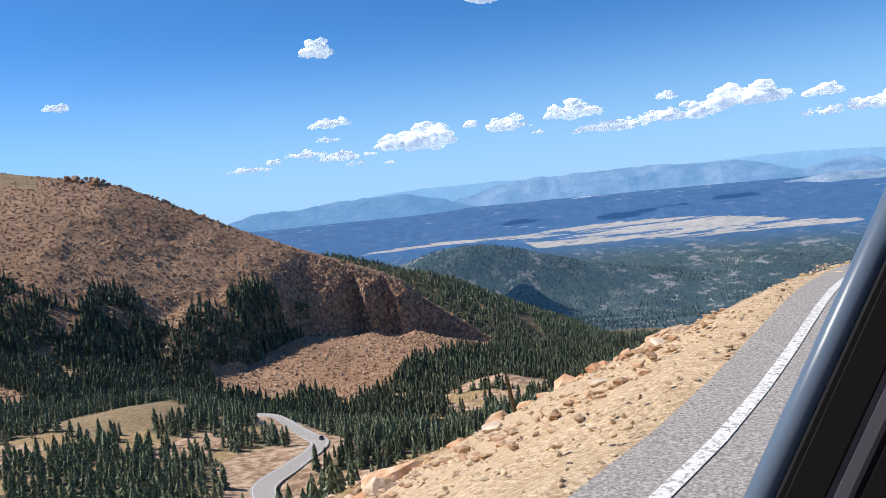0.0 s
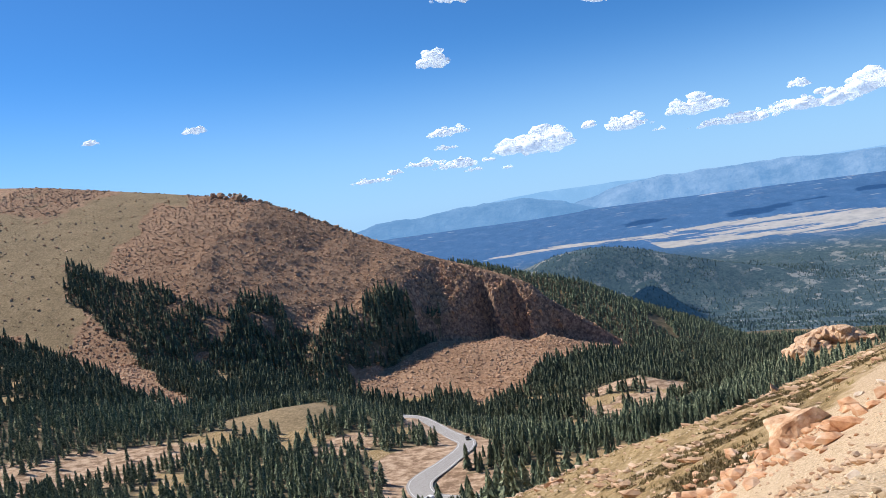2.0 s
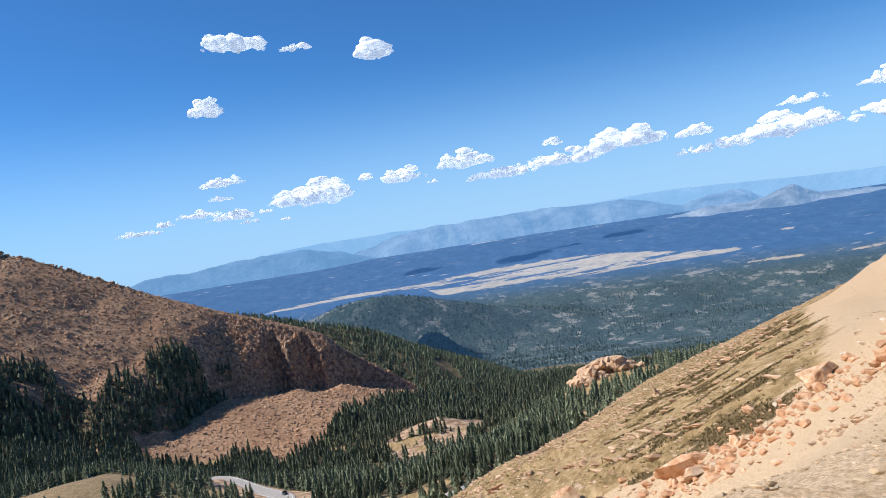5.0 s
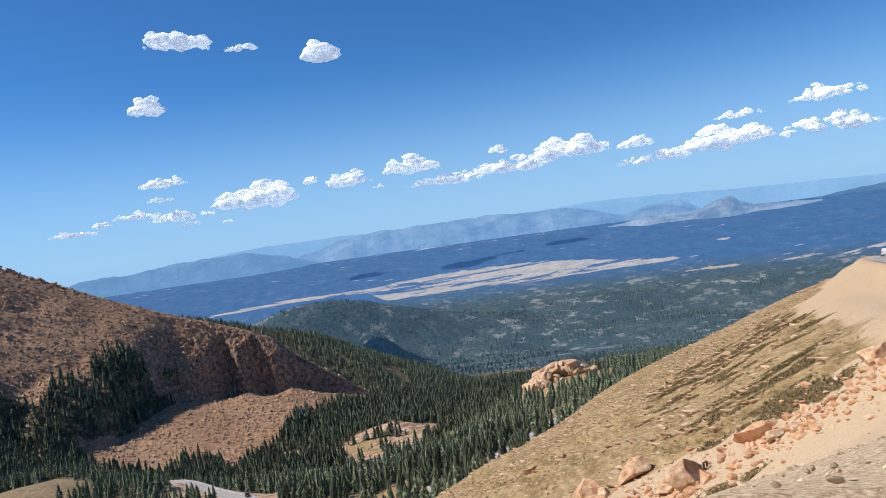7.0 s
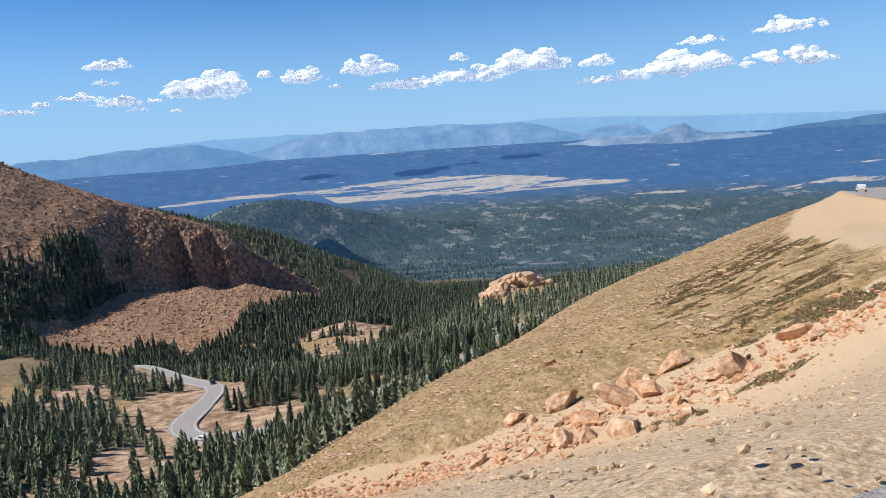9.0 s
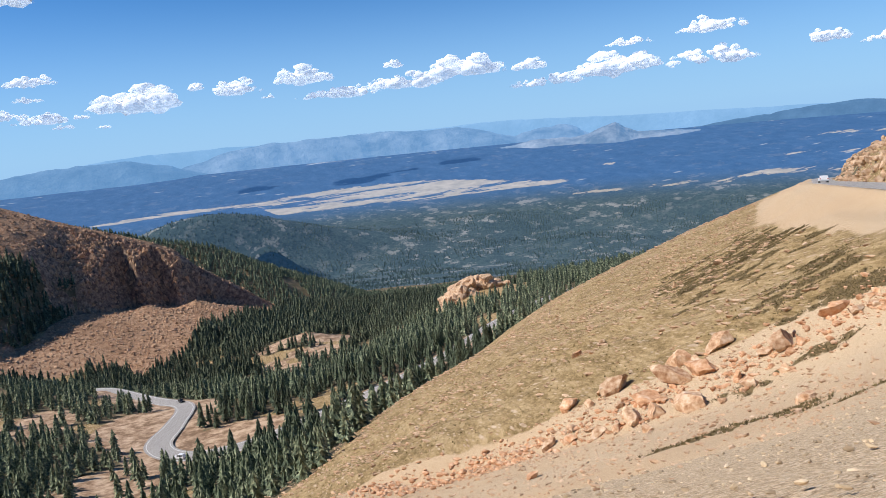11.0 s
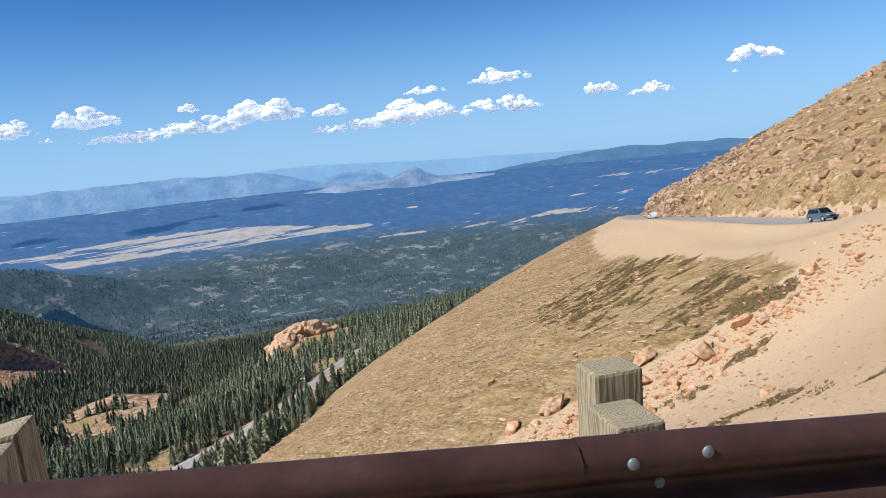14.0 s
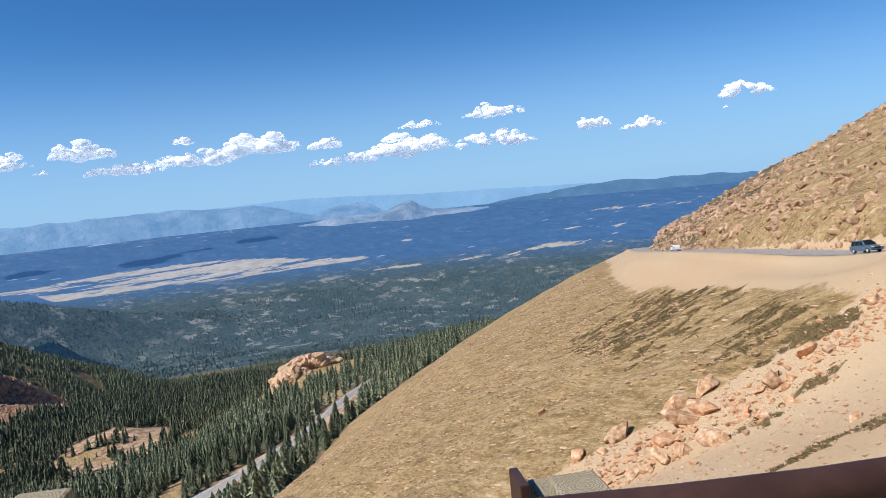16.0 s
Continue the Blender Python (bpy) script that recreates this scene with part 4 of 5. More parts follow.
# low dry shrubs in streaks down the hillside
def tuft_shape(seed, blades=9):
    rng = np.random.default_rng(seed)
    v, f = [], []
    for _ in range(blades):
        a, lean, w = rng.uniform(0, 6.28), rng.uniform(0.2, 0.9), rng.uniform(0.10, 0.2)
        ox, oy = rng.uniform(-0.5, 0.5, 2)
        b = len(v)
        v += [(ox - w * math.sin(a), oy + w * math.cos(a), 0), (ox + w * math.sin(a), oy - w * math.cos(a), 0), (ox + lean * math.cos(a), oy + lean * math.sin(a), rng.uniform(0.5, 1.0))]
        f.append((b, b + 1, b + 2))
    return np.array(v), np.array(f)


x, y, rng = jittered(-34, 52, -8, 116, 0.22, 23)
keep = chunked(shrub_mat, x, y) + 0.16 * fbm(x, y, 0.9, 2, 64) > 0.5
x, y = x[keep], y[keep]
z = height(x, y)
ob = new("shrubs", scatter("shrubs", [tuft_shape(k, 7) for k in range(6)], np.stack([x, y, z - 0.02], -1), rng.uniform(0.12, 0.22, len(x)), TUFT, seed=24))
tagged(ob, "low dry olive-brown shrubs in streaks down the slope", "shrubs", kind="stuff")
x, y, rng = jittered(-45, 100, -5, 150, 1.1, 25)
z = height(x, y)
keep = (chunked(road_side, x, y)[..., 0] > 9) & (fbm(x, y, 12, 3, 62) > -0.1) & (cover(x, y, z)[0] < 0.4)
x, y, z = x[keep], y[keep], z[keep]
DRY = speckled("dry_grass", [(0.3, (0.20, 0.145, 0.055)), (0.7, (0.40, 0.31, 0.14))], 0.7, 0.9, per_object=0.3)
ob = new("dry_grass", scatter("dry_grass", [tuft_shape(40 + k) for k in range(5)], np.stack([x, y, z - 0.02], -1), rng.uniform(0.12, 0.26, len(x)), DRY, seed=26))
tagged(ob, "tufts of dry tan grass on the hillside", "grass", kind="stuff")

# ---------------------------------------------------------------- the far plain and its mountains
def far_material():
    g = Nodes("hazy_far_country")
    meadow, blue, pale = (g.mask("land", k) for k in ("Red", "Green", "Blue"))
    crowns = g.ramp(g.cells(0.115, out="Distance"), (0.30, 0.0), (0.62, 1.0))
    open_wood = g.ramp(g.noise(0.006, 6, 0.7), (0.46, 0.05), (0.66, 0.75))
    # foothill trees and soil tinted towards blue, with thin haze painted in
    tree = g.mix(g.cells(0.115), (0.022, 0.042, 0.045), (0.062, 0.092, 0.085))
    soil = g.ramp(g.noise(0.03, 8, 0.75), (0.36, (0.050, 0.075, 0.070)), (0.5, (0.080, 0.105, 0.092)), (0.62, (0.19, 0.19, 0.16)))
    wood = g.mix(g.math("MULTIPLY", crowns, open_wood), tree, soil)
    # the plain's deep blue is distance haze put into its colour
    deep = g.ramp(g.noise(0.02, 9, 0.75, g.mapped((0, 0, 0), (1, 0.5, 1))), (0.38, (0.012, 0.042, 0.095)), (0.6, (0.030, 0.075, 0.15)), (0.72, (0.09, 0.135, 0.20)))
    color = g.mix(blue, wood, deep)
    wide = g.mapped((0, 0, 0.06), (0.35, 1, 1))
    fleck = g.math("MULTIPLY", g.ramp(g.cells(0.022, wide, out="Distance"), (0.10, 1.0), (0.22, 0.0)), g.ramp(g.cells(0.022, wide), (0.66, 0.0), (0.70, 0.8)))
    color = g.mix(g.math("MULTIPLY", fleck, blue), color, (0.36, 0.37, 0.36))
    spots = g.math("MULTIPLY", g.ramp(g.noise(0.017, 8, 0.72), (0.545, 0.0), (0.59, 1.0)), g.ramp(g.noise(0.0035, 3), (0.42, 0.15), (0.6, 1.0)))
    spots = g.math("MULTIPLY", spots, g.math("MULTIPLY_ADD", blue, -0.8, 1.0))
    color = g.mix(g.math("MULTIPLY", spots, 0.75), color, (0.33, 0.315, 0.28))
    broken = g.math("MULTIPLY_ADD", g.noise(0.007, 9, 0.75, g.mapped((0, 0, 0.12), (0.35, 1, 1))), 0.6, g.math("MULTIPLY", g.noise(0.03, 5, 0.7, g.mapped((0, 0, -0.2), (0.25, 1, 1))), 0.4))
    gaps = g.ramp(g.noise(0.011, 6, 0.6, g.mapped((0, 0, 0.05), (0.10, 1, 1))), (0.46, 0.55), (0.54, 1.0))
    color = g.mix(g.ragged(g.math("MULTIPLY", g.math("MULTIPLY", meadow, 0.85), gaps), broken, 1.7), color, g.ramp(g.noise(0.02, 7), (0.35, (0.32, 0.27, 0.185)), (0.65, (0.48, 0.405, 0.285))))
    color = g.mix(g.ragged(pale, g.noise(0.006, 8, 0.7, g.mapped((0, 0, 0.1), (0.3, 1, 1))), 0.7), color, (0.33, 0.36, 0.40))
    # air haze added as a bluish glow, strongest over the far plain
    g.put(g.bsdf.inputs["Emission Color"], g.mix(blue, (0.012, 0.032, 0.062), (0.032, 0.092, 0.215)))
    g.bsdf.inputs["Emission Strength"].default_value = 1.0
    return g.done(color, 1.0, g.noise(0.05, 8, 0.8), 0.6, 6.0)


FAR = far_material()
far_rows = slice(row, None)
fy, fx, fz = gy, gx, gz
azim, fr = np.degrees(np.arctan2(fx + 30, fy + 12)), r_of(fx, fy)
dip = np.degrees(np.arctan2(fz - 5, fr))
lo = np.interp(azim, [-12, -9, -5, 1.5, 3, 8, 14, 19, 24.5, 25.5], [-4.6, -4.72, -4.6, -4.72, -5.5, -5.66, -5.66, -5.35, -5.2, -5.0])
hi = np.interp(azim, [-12, -9, -5, 1.5, 3, 8, 14, 19, 24.5, 25.5], [-4.6, -4.52, -4.3, -4.3, -4.25, -4.0, -4.0, -4.45, -4.98, -5.0])
meadow = step01(dip, lo - 0.06, lo + 0.06) * (1 - step01(dip, hi - 0.25, hi + 0.15)) * (fr > 2850)
for a0, a1, d0, d1 in ((24.5, 29.5, -6.12, -5.9), (30, 37, -6.05, -5.66), (36, 44, -5.7, -5.25), (39, 46, -4.4, -4.2), (41, 50, -3.2, -2.95), (27, 29, -4.2, -4.0)):
    strip_mask = step01(azim, a0, a0 + 1) * (1 - step01(azim, a1 - 1, a1)) * step01(dip, d0 - 0.06, d0 + 0.06) * (1 - step01(dip, d1 - 0.06, d1 + 0.06))
    meadow = np.maximum(meadow, strip_mask * (fr > 2850) * 0.66)
# share of the painted blue haze, growing with distance
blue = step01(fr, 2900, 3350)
pale = step01(dip, -2.6, -2.1) * step01(azim, -6, 2) * (1 - step01(azim, 32, 40)) * 0.36
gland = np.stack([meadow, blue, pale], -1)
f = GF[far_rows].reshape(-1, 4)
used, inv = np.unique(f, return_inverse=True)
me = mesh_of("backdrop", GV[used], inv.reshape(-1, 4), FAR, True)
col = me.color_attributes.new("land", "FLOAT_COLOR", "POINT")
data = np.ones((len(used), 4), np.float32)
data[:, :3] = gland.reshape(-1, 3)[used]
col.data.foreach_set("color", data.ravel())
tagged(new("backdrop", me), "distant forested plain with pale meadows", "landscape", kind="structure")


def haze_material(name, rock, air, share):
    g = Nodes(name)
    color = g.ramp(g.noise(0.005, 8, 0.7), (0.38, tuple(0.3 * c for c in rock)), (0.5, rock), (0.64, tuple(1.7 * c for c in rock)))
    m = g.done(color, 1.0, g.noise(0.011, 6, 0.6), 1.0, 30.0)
    # haze before the range, put in as an even glow over the rock
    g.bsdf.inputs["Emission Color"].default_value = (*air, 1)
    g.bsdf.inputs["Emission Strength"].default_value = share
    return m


def mountain_range(profile, r, depth, mat, seed, label, base=-2.9, rough=0.17):
    """A far range: crest given as azimuth and elevation in degrees, seen from the road."""
    a = np.linspace(profile[0][0], profile[-1][0], 420)
    e = np.interp(a, [p[0] for p in profile], [p[1] for p in profile])
    rows = []
    for k in range(15):
        t = k / 14
        back = t > 0.8
        rr = r + (1.6 * depth if depth > 150 else depth) * t
        f = min(t / 0.8, 1)
        crest = e + rough * fbm(a, a * 0, 1.5, 5, seed)
        ridges = 1 - 2 * np.abs(fbm(a + 0.9 * f, a * 0 + 0.8 * f, 2.2, 2, seed + 5))
        el = base + (crest - base) * np.clip(1 - (1 - f) ** (1.5 + 0.45 * ridges), 0, 1)
        if back:
            el = crest - (t - 0.8) * 4
        rows.append(np.stack([-30 + rr * np.sin(np.radians(a)), -12 + rr * np.cos(np.radians(a)), 5 + rr * np.tan(np.radians(el))], -1))
    v = np.concatenate(rows)
    q = np.arange(14)[:, None] * len(a) + np.arange(len(a) - 1)[None]
    ob = new("backdrop", mesh_of("backdrop", v, np.stack([q, q + 1, q + len(a) + 1, q + len(a)], -1).reshape(-1, 4), mat, True))
    return tagged(ob, label, "mountain range", kind="structure")


# blue of the haze that the far ranges are made to glow with
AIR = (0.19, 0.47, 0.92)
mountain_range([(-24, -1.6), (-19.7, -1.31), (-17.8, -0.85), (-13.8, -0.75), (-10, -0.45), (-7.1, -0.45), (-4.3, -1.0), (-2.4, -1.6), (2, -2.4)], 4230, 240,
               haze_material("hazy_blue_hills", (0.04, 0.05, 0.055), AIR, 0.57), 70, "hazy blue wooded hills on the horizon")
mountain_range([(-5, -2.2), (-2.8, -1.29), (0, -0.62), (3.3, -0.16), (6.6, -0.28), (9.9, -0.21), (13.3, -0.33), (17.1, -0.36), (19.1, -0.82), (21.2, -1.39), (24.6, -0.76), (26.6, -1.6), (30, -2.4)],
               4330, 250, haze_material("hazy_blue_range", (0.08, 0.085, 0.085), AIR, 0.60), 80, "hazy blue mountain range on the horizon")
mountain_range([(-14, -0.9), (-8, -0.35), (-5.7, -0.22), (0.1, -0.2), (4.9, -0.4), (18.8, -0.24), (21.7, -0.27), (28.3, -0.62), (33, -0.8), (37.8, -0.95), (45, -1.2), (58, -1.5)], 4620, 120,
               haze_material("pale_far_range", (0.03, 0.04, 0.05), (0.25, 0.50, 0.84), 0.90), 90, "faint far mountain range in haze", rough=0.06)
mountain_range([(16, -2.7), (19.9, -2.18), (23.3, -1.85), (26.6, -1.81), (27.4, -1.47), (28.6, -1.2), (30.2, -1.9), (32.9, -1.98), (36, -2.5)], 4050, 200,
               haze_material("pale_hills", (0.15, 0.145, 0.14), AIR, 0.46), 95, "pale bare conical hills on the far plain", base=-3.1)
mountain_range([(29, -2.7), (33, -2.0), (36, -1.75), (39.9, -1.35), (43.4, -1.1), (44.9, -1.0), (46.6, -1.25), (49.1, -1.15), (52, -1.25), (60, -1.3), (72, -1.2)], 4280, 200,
               haze_material("hazy_dark_hills", (0.02, 0.035, 0.05), AIR, 0.42), 97, "dark blue wooded ridge on the horizon", base=-3.4)

# small trees of the hills beyond the valley
x, y, rng = jittered(-700, 1900, 1500, 2850, 10.5, 33)
keep = (r_of(x, y) < 2900) & (np.degrees(np.arctan2(x + 30, y + 12)) < 48) & (fbm(x, y, 110, 4, 71) + rng.uniform(-0.35, 0.35, len(x)) > -0.02)
x, y = x[keep], y[keep]
# needles shifted to blue-green, distance haze included in the colour
FARTREE = speckled("hazy_far_spruce", [(0.3, (0.055, 0.092, 0.092)), (0.7, (0.10, 0.145, 0.135))], 0.02, 0.9, per_object=0.3)
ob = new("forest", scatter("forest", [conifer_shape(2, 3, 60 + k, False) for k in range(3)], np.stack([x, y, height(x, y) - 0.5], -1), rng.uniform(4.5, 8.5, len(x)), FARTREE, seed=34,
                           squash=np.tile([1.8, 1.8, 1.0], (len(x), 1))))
tagged(ob, "far open pine woods on the foothills", "forest", kind="stuff")


# ---------------------------------------------------------------- clouds
def cloud_material():
    g = Nodes("cloud")
    m = g.done((0.90, 0.91, 0.93, 1), 1.0)
    # pale bluish glow put in for sunlight scattered inside the cloud
    g.bsdf.inputs["Emission Color"].default_value = (0.82, 0.89, 1.0, 1)
    g.bsdf.inputs["Emission Strength"].default_value = 0.30
    body = g.math("ADD", g.mask("body", "Red"), g.math("MULTIPLY", g.math("SUBTRACT", g.noise(0.028, 6, 0.65), 0.5), 2.2))
    g.put(g.bsdf.inputs["Alpha"], g.ramp(body, (0.15, 0.0), (0.95, 0.97)))
    return m


CLOUD = cloud_material()
PUFF = ico(2)


def cloud(az, el, wide, tall, r=4880.0, seed=0, label="small white fair-weather cumulus cloud"):
    """Flat-bottomed heaps of many puffs run together; place and size in degrees as seen from the road."""
    rng = np.random.default_rng(seed)
    w, h = r * math.radians(wide), r * math.radians(tall)
    n = int(np.clip(10 + 4 * wide + 3 * wide / max(tall, 0.25), 12, 44))
    lumps = rng.uniform(0.45, 1.0, 7)
    vs, fs, thick = [], [], []
    for k in range(n):
        u = rng.uniform(-0.5, 0.5)
        crown = h * max(0.12, 1 - (2 * abs(u)) ** 2.2) ** 0.6 * np.interp(u, np.linspace(-0.5, 0.5, 7), lumps)
        up = rng.random() ** 1.3
        size = crown * rng.uniform(0.24, 0.42) * (1.15 - 0.5 * up)
        v = PUFF[0] * (0.85 + 0.5 * fbm(PUFF[0][:, 0] + 9 * k + PUFF[0][:, 2] * 0.7, PUFF[0][:, 1] - PUFF[0][:, 2] * 0.6, 0.6, 3, seed))[:, None]
        v = v * np.array([size * rng.uniform(1.2, 2.1), size, size * rng.uniform(0.75, 1.0)])
        vs.append(v + np.array([u * w * 0.88, rng.normal(0, 0.15) * h, -0.30 * h + 0.3 * size + up * (crown - size) * 0.95]))
        fs.append(PUFF[1] + k * len(PUFF[0]))
        thick += [0.95 - 0.75 * (2 * abs(u)) ** 3 - 0.25 * up] * len(v)
    v = np.concatenate(vs)
    me = mesh_of("cloud", v, np.concatenate(fs), CLOUD, True)
    col = me.color_attributes.new("body", "FLOAT_COLOR", "POINT")
    data = np.ones((len(v), 4), np.float32)
    data[:, 0] = thick
    col.data.foreach_set("color", data.ravel())
    ob = new("cloud", me)
    a, b = math.radians(az), math.radians(el)
    ob.matrix_world = pose(-30 + r * math.sin(a) * math.cos(b), -12 + r * math.cos(a) * math.cos(b), 5 + r * math.sin(b), 0, 0, -az)
    return tagged(ob, label, "cloud", "clouds")


CLOUDS_A = [(-9.3, 14.8, 4.5, 1.9), (-4.9, 14.0, 2.5, 0.6), (0.7, 13.3, 2.6, 1.9), (-12.0, 10.4, 2.5, 1.5), (-30.0, 7.5, 1.8, 0.7), (-36.8, 7.3, 1.1, 0.5), (-11.7, 5.2, 3.4, 1.0), (-12.0, 4.0, 2.0, 0.5), (-17.8, 2.3, 3.6, 0.5), (-16.0, 2.7, 1.3, 0.5), (-13.6, 3.1, 3.4, 0.8), (-11.3, 2.7, 3.8, 0.9), (-9.0, 2.7, 1.1, 0.5), (-10.2, 2.1, 1.5, 0.4), (-5.5, 3.6, 5.9, 2.3), (-1.4, 4.1, 1.1, 0.6), (1.4, 3.9, 3.4, 1.5), (3.5, 3.0, 1.0, 0.3), (6.2, 4.3, 4.3, 1.5), (-7.7, 1.9, 1.0, 0.3)]
CLOUDS_B = [(8.6, 2.8, 6.4, 1.2), (13.5, 3.2, 6.3, 1.5), (18.0, 3.7, 6.2, 1.8), (12.8, 4.4, 1.5, 0.7), (22.7, 3.5, 2.4, 1.2), (23.9, 2.2, 5.5, 1.2), (27.9, 2.8, 5.3, 1.9), (30.3, 2.9, 3.3, 1.6), (35.3, 2.7, 6.4, 1.5), (29.8, 4.2, 3.6, 0.6), (35.5, 4.7, 4.7, 1.1), (42.8, 3.1, 2.6, 1.0), (46.2, 2.6, 3.5, 0.9), (53.3, 4.2, 3.8, 1.3), (51.9, 3.1, 0.4, 0.2)]
for k, c in enumerate(CLOUDS_A + CLOUDS_B):
    c = (c[0], c[1] + (0.12 if k < len(CLOUDS_A) else 0.26), 1.12 * c[2], 1.05 * c[3])
    cloud(*c, r=4100.0 if c[1] > 9 else 4880.0, seed=500 + k)
# a cloud high over the hills; its shadow lies on a low wooded hill
over = Vector((45, 2225, -330)) + SUN_DIR * 2750
shade = cloud(0, 0, 2.4, 1.0, 3600, 600, "white cumulus cloud high over the foothills")
shade.matrix_world = Matrix.Translation(over) @ Matrix.Diagonal((1.1, 4.0, 1.0, 1.0))

# ---------------------------------------------------------------- guardrail by the upper road
def paint(name, color, rough=0.5, metal=0.0, spread=0.15, size=3.0, relief=0.0):
    return speckled(name, [(0.3, tuple(c * (1 - spread) for c in color)), (0.7, tuple(min(1, c * (1 + spread)) for c in color))], size, rough, relief, 30)


RUST = speckled("brown_weathering_steel", [(0.3, (0.050, 0.026, 0.022)), (0.55, (0.082, 0.043, 0.036)), (0.75, (0.115, 0.062, 0.050))], 4, 0.42, 0.05, 50)
GALV = speckled("galvanised_steel", [(0.3, (0.185, 0.235, 0.265)), (0.6, (0.245, 0.30, 0.335)), (0.75, (0.38, 0.43, 0.46))], 9, 0.5, 0.08, 40)
GALV.node_tree.nodes["Principled BSDF"].inputs["Metallic"].default_value = 0.35


def wood_material(name, dark, light):
    g = Nodes(name)
    rings = g.n.new("ShaderNodeTexWave")
    rings.wave_type, rings.rings_direction = "RINGS", "Z"
    rings.inputs["Scale"].default_value, rings.inputs["Distortion"].default_value, rings.inputs["Detail"].default_value = 30, 14, 5
    g.l.new(g.mapped((0, 0, 0), (1, 1, 0.12)), rings.inputs["Vector"])
    color = g.ramp(rings.outputs["Fac"], (0.1, dark), (0.7, light))
    color = g.mix(g.ramp(g.noise(7, 6, 0.7, g.mapped((0, 0, 0), (1, 1, 0.2))), (0.35, 0.0), (0.65, 0.5)), color, tuple(0.55 * c for c in light))
    return g.done(color, 0.85, rings.outputs["Fac"], 0.2, 0.004)


FRESH = wood_material("treated_yellow_pine", (0.20, 0.11, 0.03), (0.56, 0.38, 0.15))
GREY = wood_material("weathered_grey_wood", (0.26, 0.21, 0.13), (0.46, 0.40, 0.28))

RAIL = np.array([(-57.75, -21.86, 7.245), (-59.1, -21.42, 7.38), (-60.4, -21.02, 7.475), (-61.9, -20.5, 7.625), (-63.6, -19.95, 7.81), (-66, -19.2, 8.01), (-67.7, -18.62, 8.145), (-69.5, -18.0, 8.215), (-73, -16.4, 8.46), (-80, -12.9, 8.9), (-88, -8.9, 9.5)])
RAIL_D = rounded(RAIL, 6)
WAVE = [(0.020, 0.0), (0.055, -0.012), (0.080, -0.045), (0.083, -0.085), (0.045, -0.120), (0.006, -0.140), (0.0, -0.156), (0.006, -0.172), (0.045, -0.192), (0.083, -0.227), (0.080, -0.267), (0.055, -0.300), (0.020, -0.312)]


def beam(first, last, lift=0.0):
    """A corrugated rail over part of the line: bulges towards the road."""
    bm = bmesh.new()
    pts = RAIL_D[first:last]
    t = np.gradient(pts[:, :2], axis=0)
    t /= np.linalg.norm(t, axis=1)[:, None]
    rings = []
    for inner in (0.0, 0.006):
        for p, d in zip(pts, t):
            nx, ny = -d[1], d[0]                # towards the road
            rings.append([bm.verts.new((p[0] + nx * (a - inner + lift), p[1] + ny * (a - inner + lift), p[2] + b)) for a, b in WAVE])
    n, k = len(pts), len(WAVE)
    for i in range(n - 1):
        for j in range(k - 1):
            bm.faces.new((rings[i][j], rings[i + 1][j], rings[i + 1][j + 1], rings[i][j + 1]))
            bm.faces.new((rings[n + i][j], rings[n + i][j + 1], rings[n + i + 1][j + 1], rings[n + i + 1][j]))
        for j in (0, k - 1):
            bm.faces.new((rings[i][j], rings[i + 1][j], rings[n + i + 1][j], rings[n + i][j]))
    bmesh.ops.recalc_face_normals(bm, faces=bm.faces)
    return bm


def rail_at(x):
    i = int(np.argmin(np.abs(RAIL_D[:, 0] - x)))
    i = min(max(i, 1), len(RAIL_D) - 2)
    d = RAIL_D[i + 1, :2] - RAIL_D[i - 1, :2]
    d = d / np.linalg.norm(d)
    f = (x - RAIL_D[i, 0]) / d[0]
    dz = (RAIL_D[i + 1, 2] - RAIL_D[i - 1, 2]) / np.linalg.norm(RAIL_D[i + 1, :2] - RAIL_D[i - 1, :2])
    return np.array([x, RAIL_D[i, 1] + f * d[1], RAIL_D[i, 2] + f * dz]), math.degrees(math.atan2(d[1], d[0]))


guard = thing("guardrail", Matrix(), "brown weathering-steel guardrail beam on wooden posts", "guardrail")
part("rail_beam", beam(2, 19), RUST, guard, smooth=True)
part("rail_beam", beam(18, len(RAIL_D), 0.007), RUST, guard, smooth=True)
POSTS = [-58.45, -59.92, -61.66, -63.31, -64.85, -66.58, -68.16, -69.67, -71.2, -72.9, -74.6, -76.3, -78.0]
TOPS = [0.02, 0.01, 0.07, 0.0, -0.14, -0.08, -0.08, -0.14, -0.06, -0.05, -0.05, -0.05, -0.05]
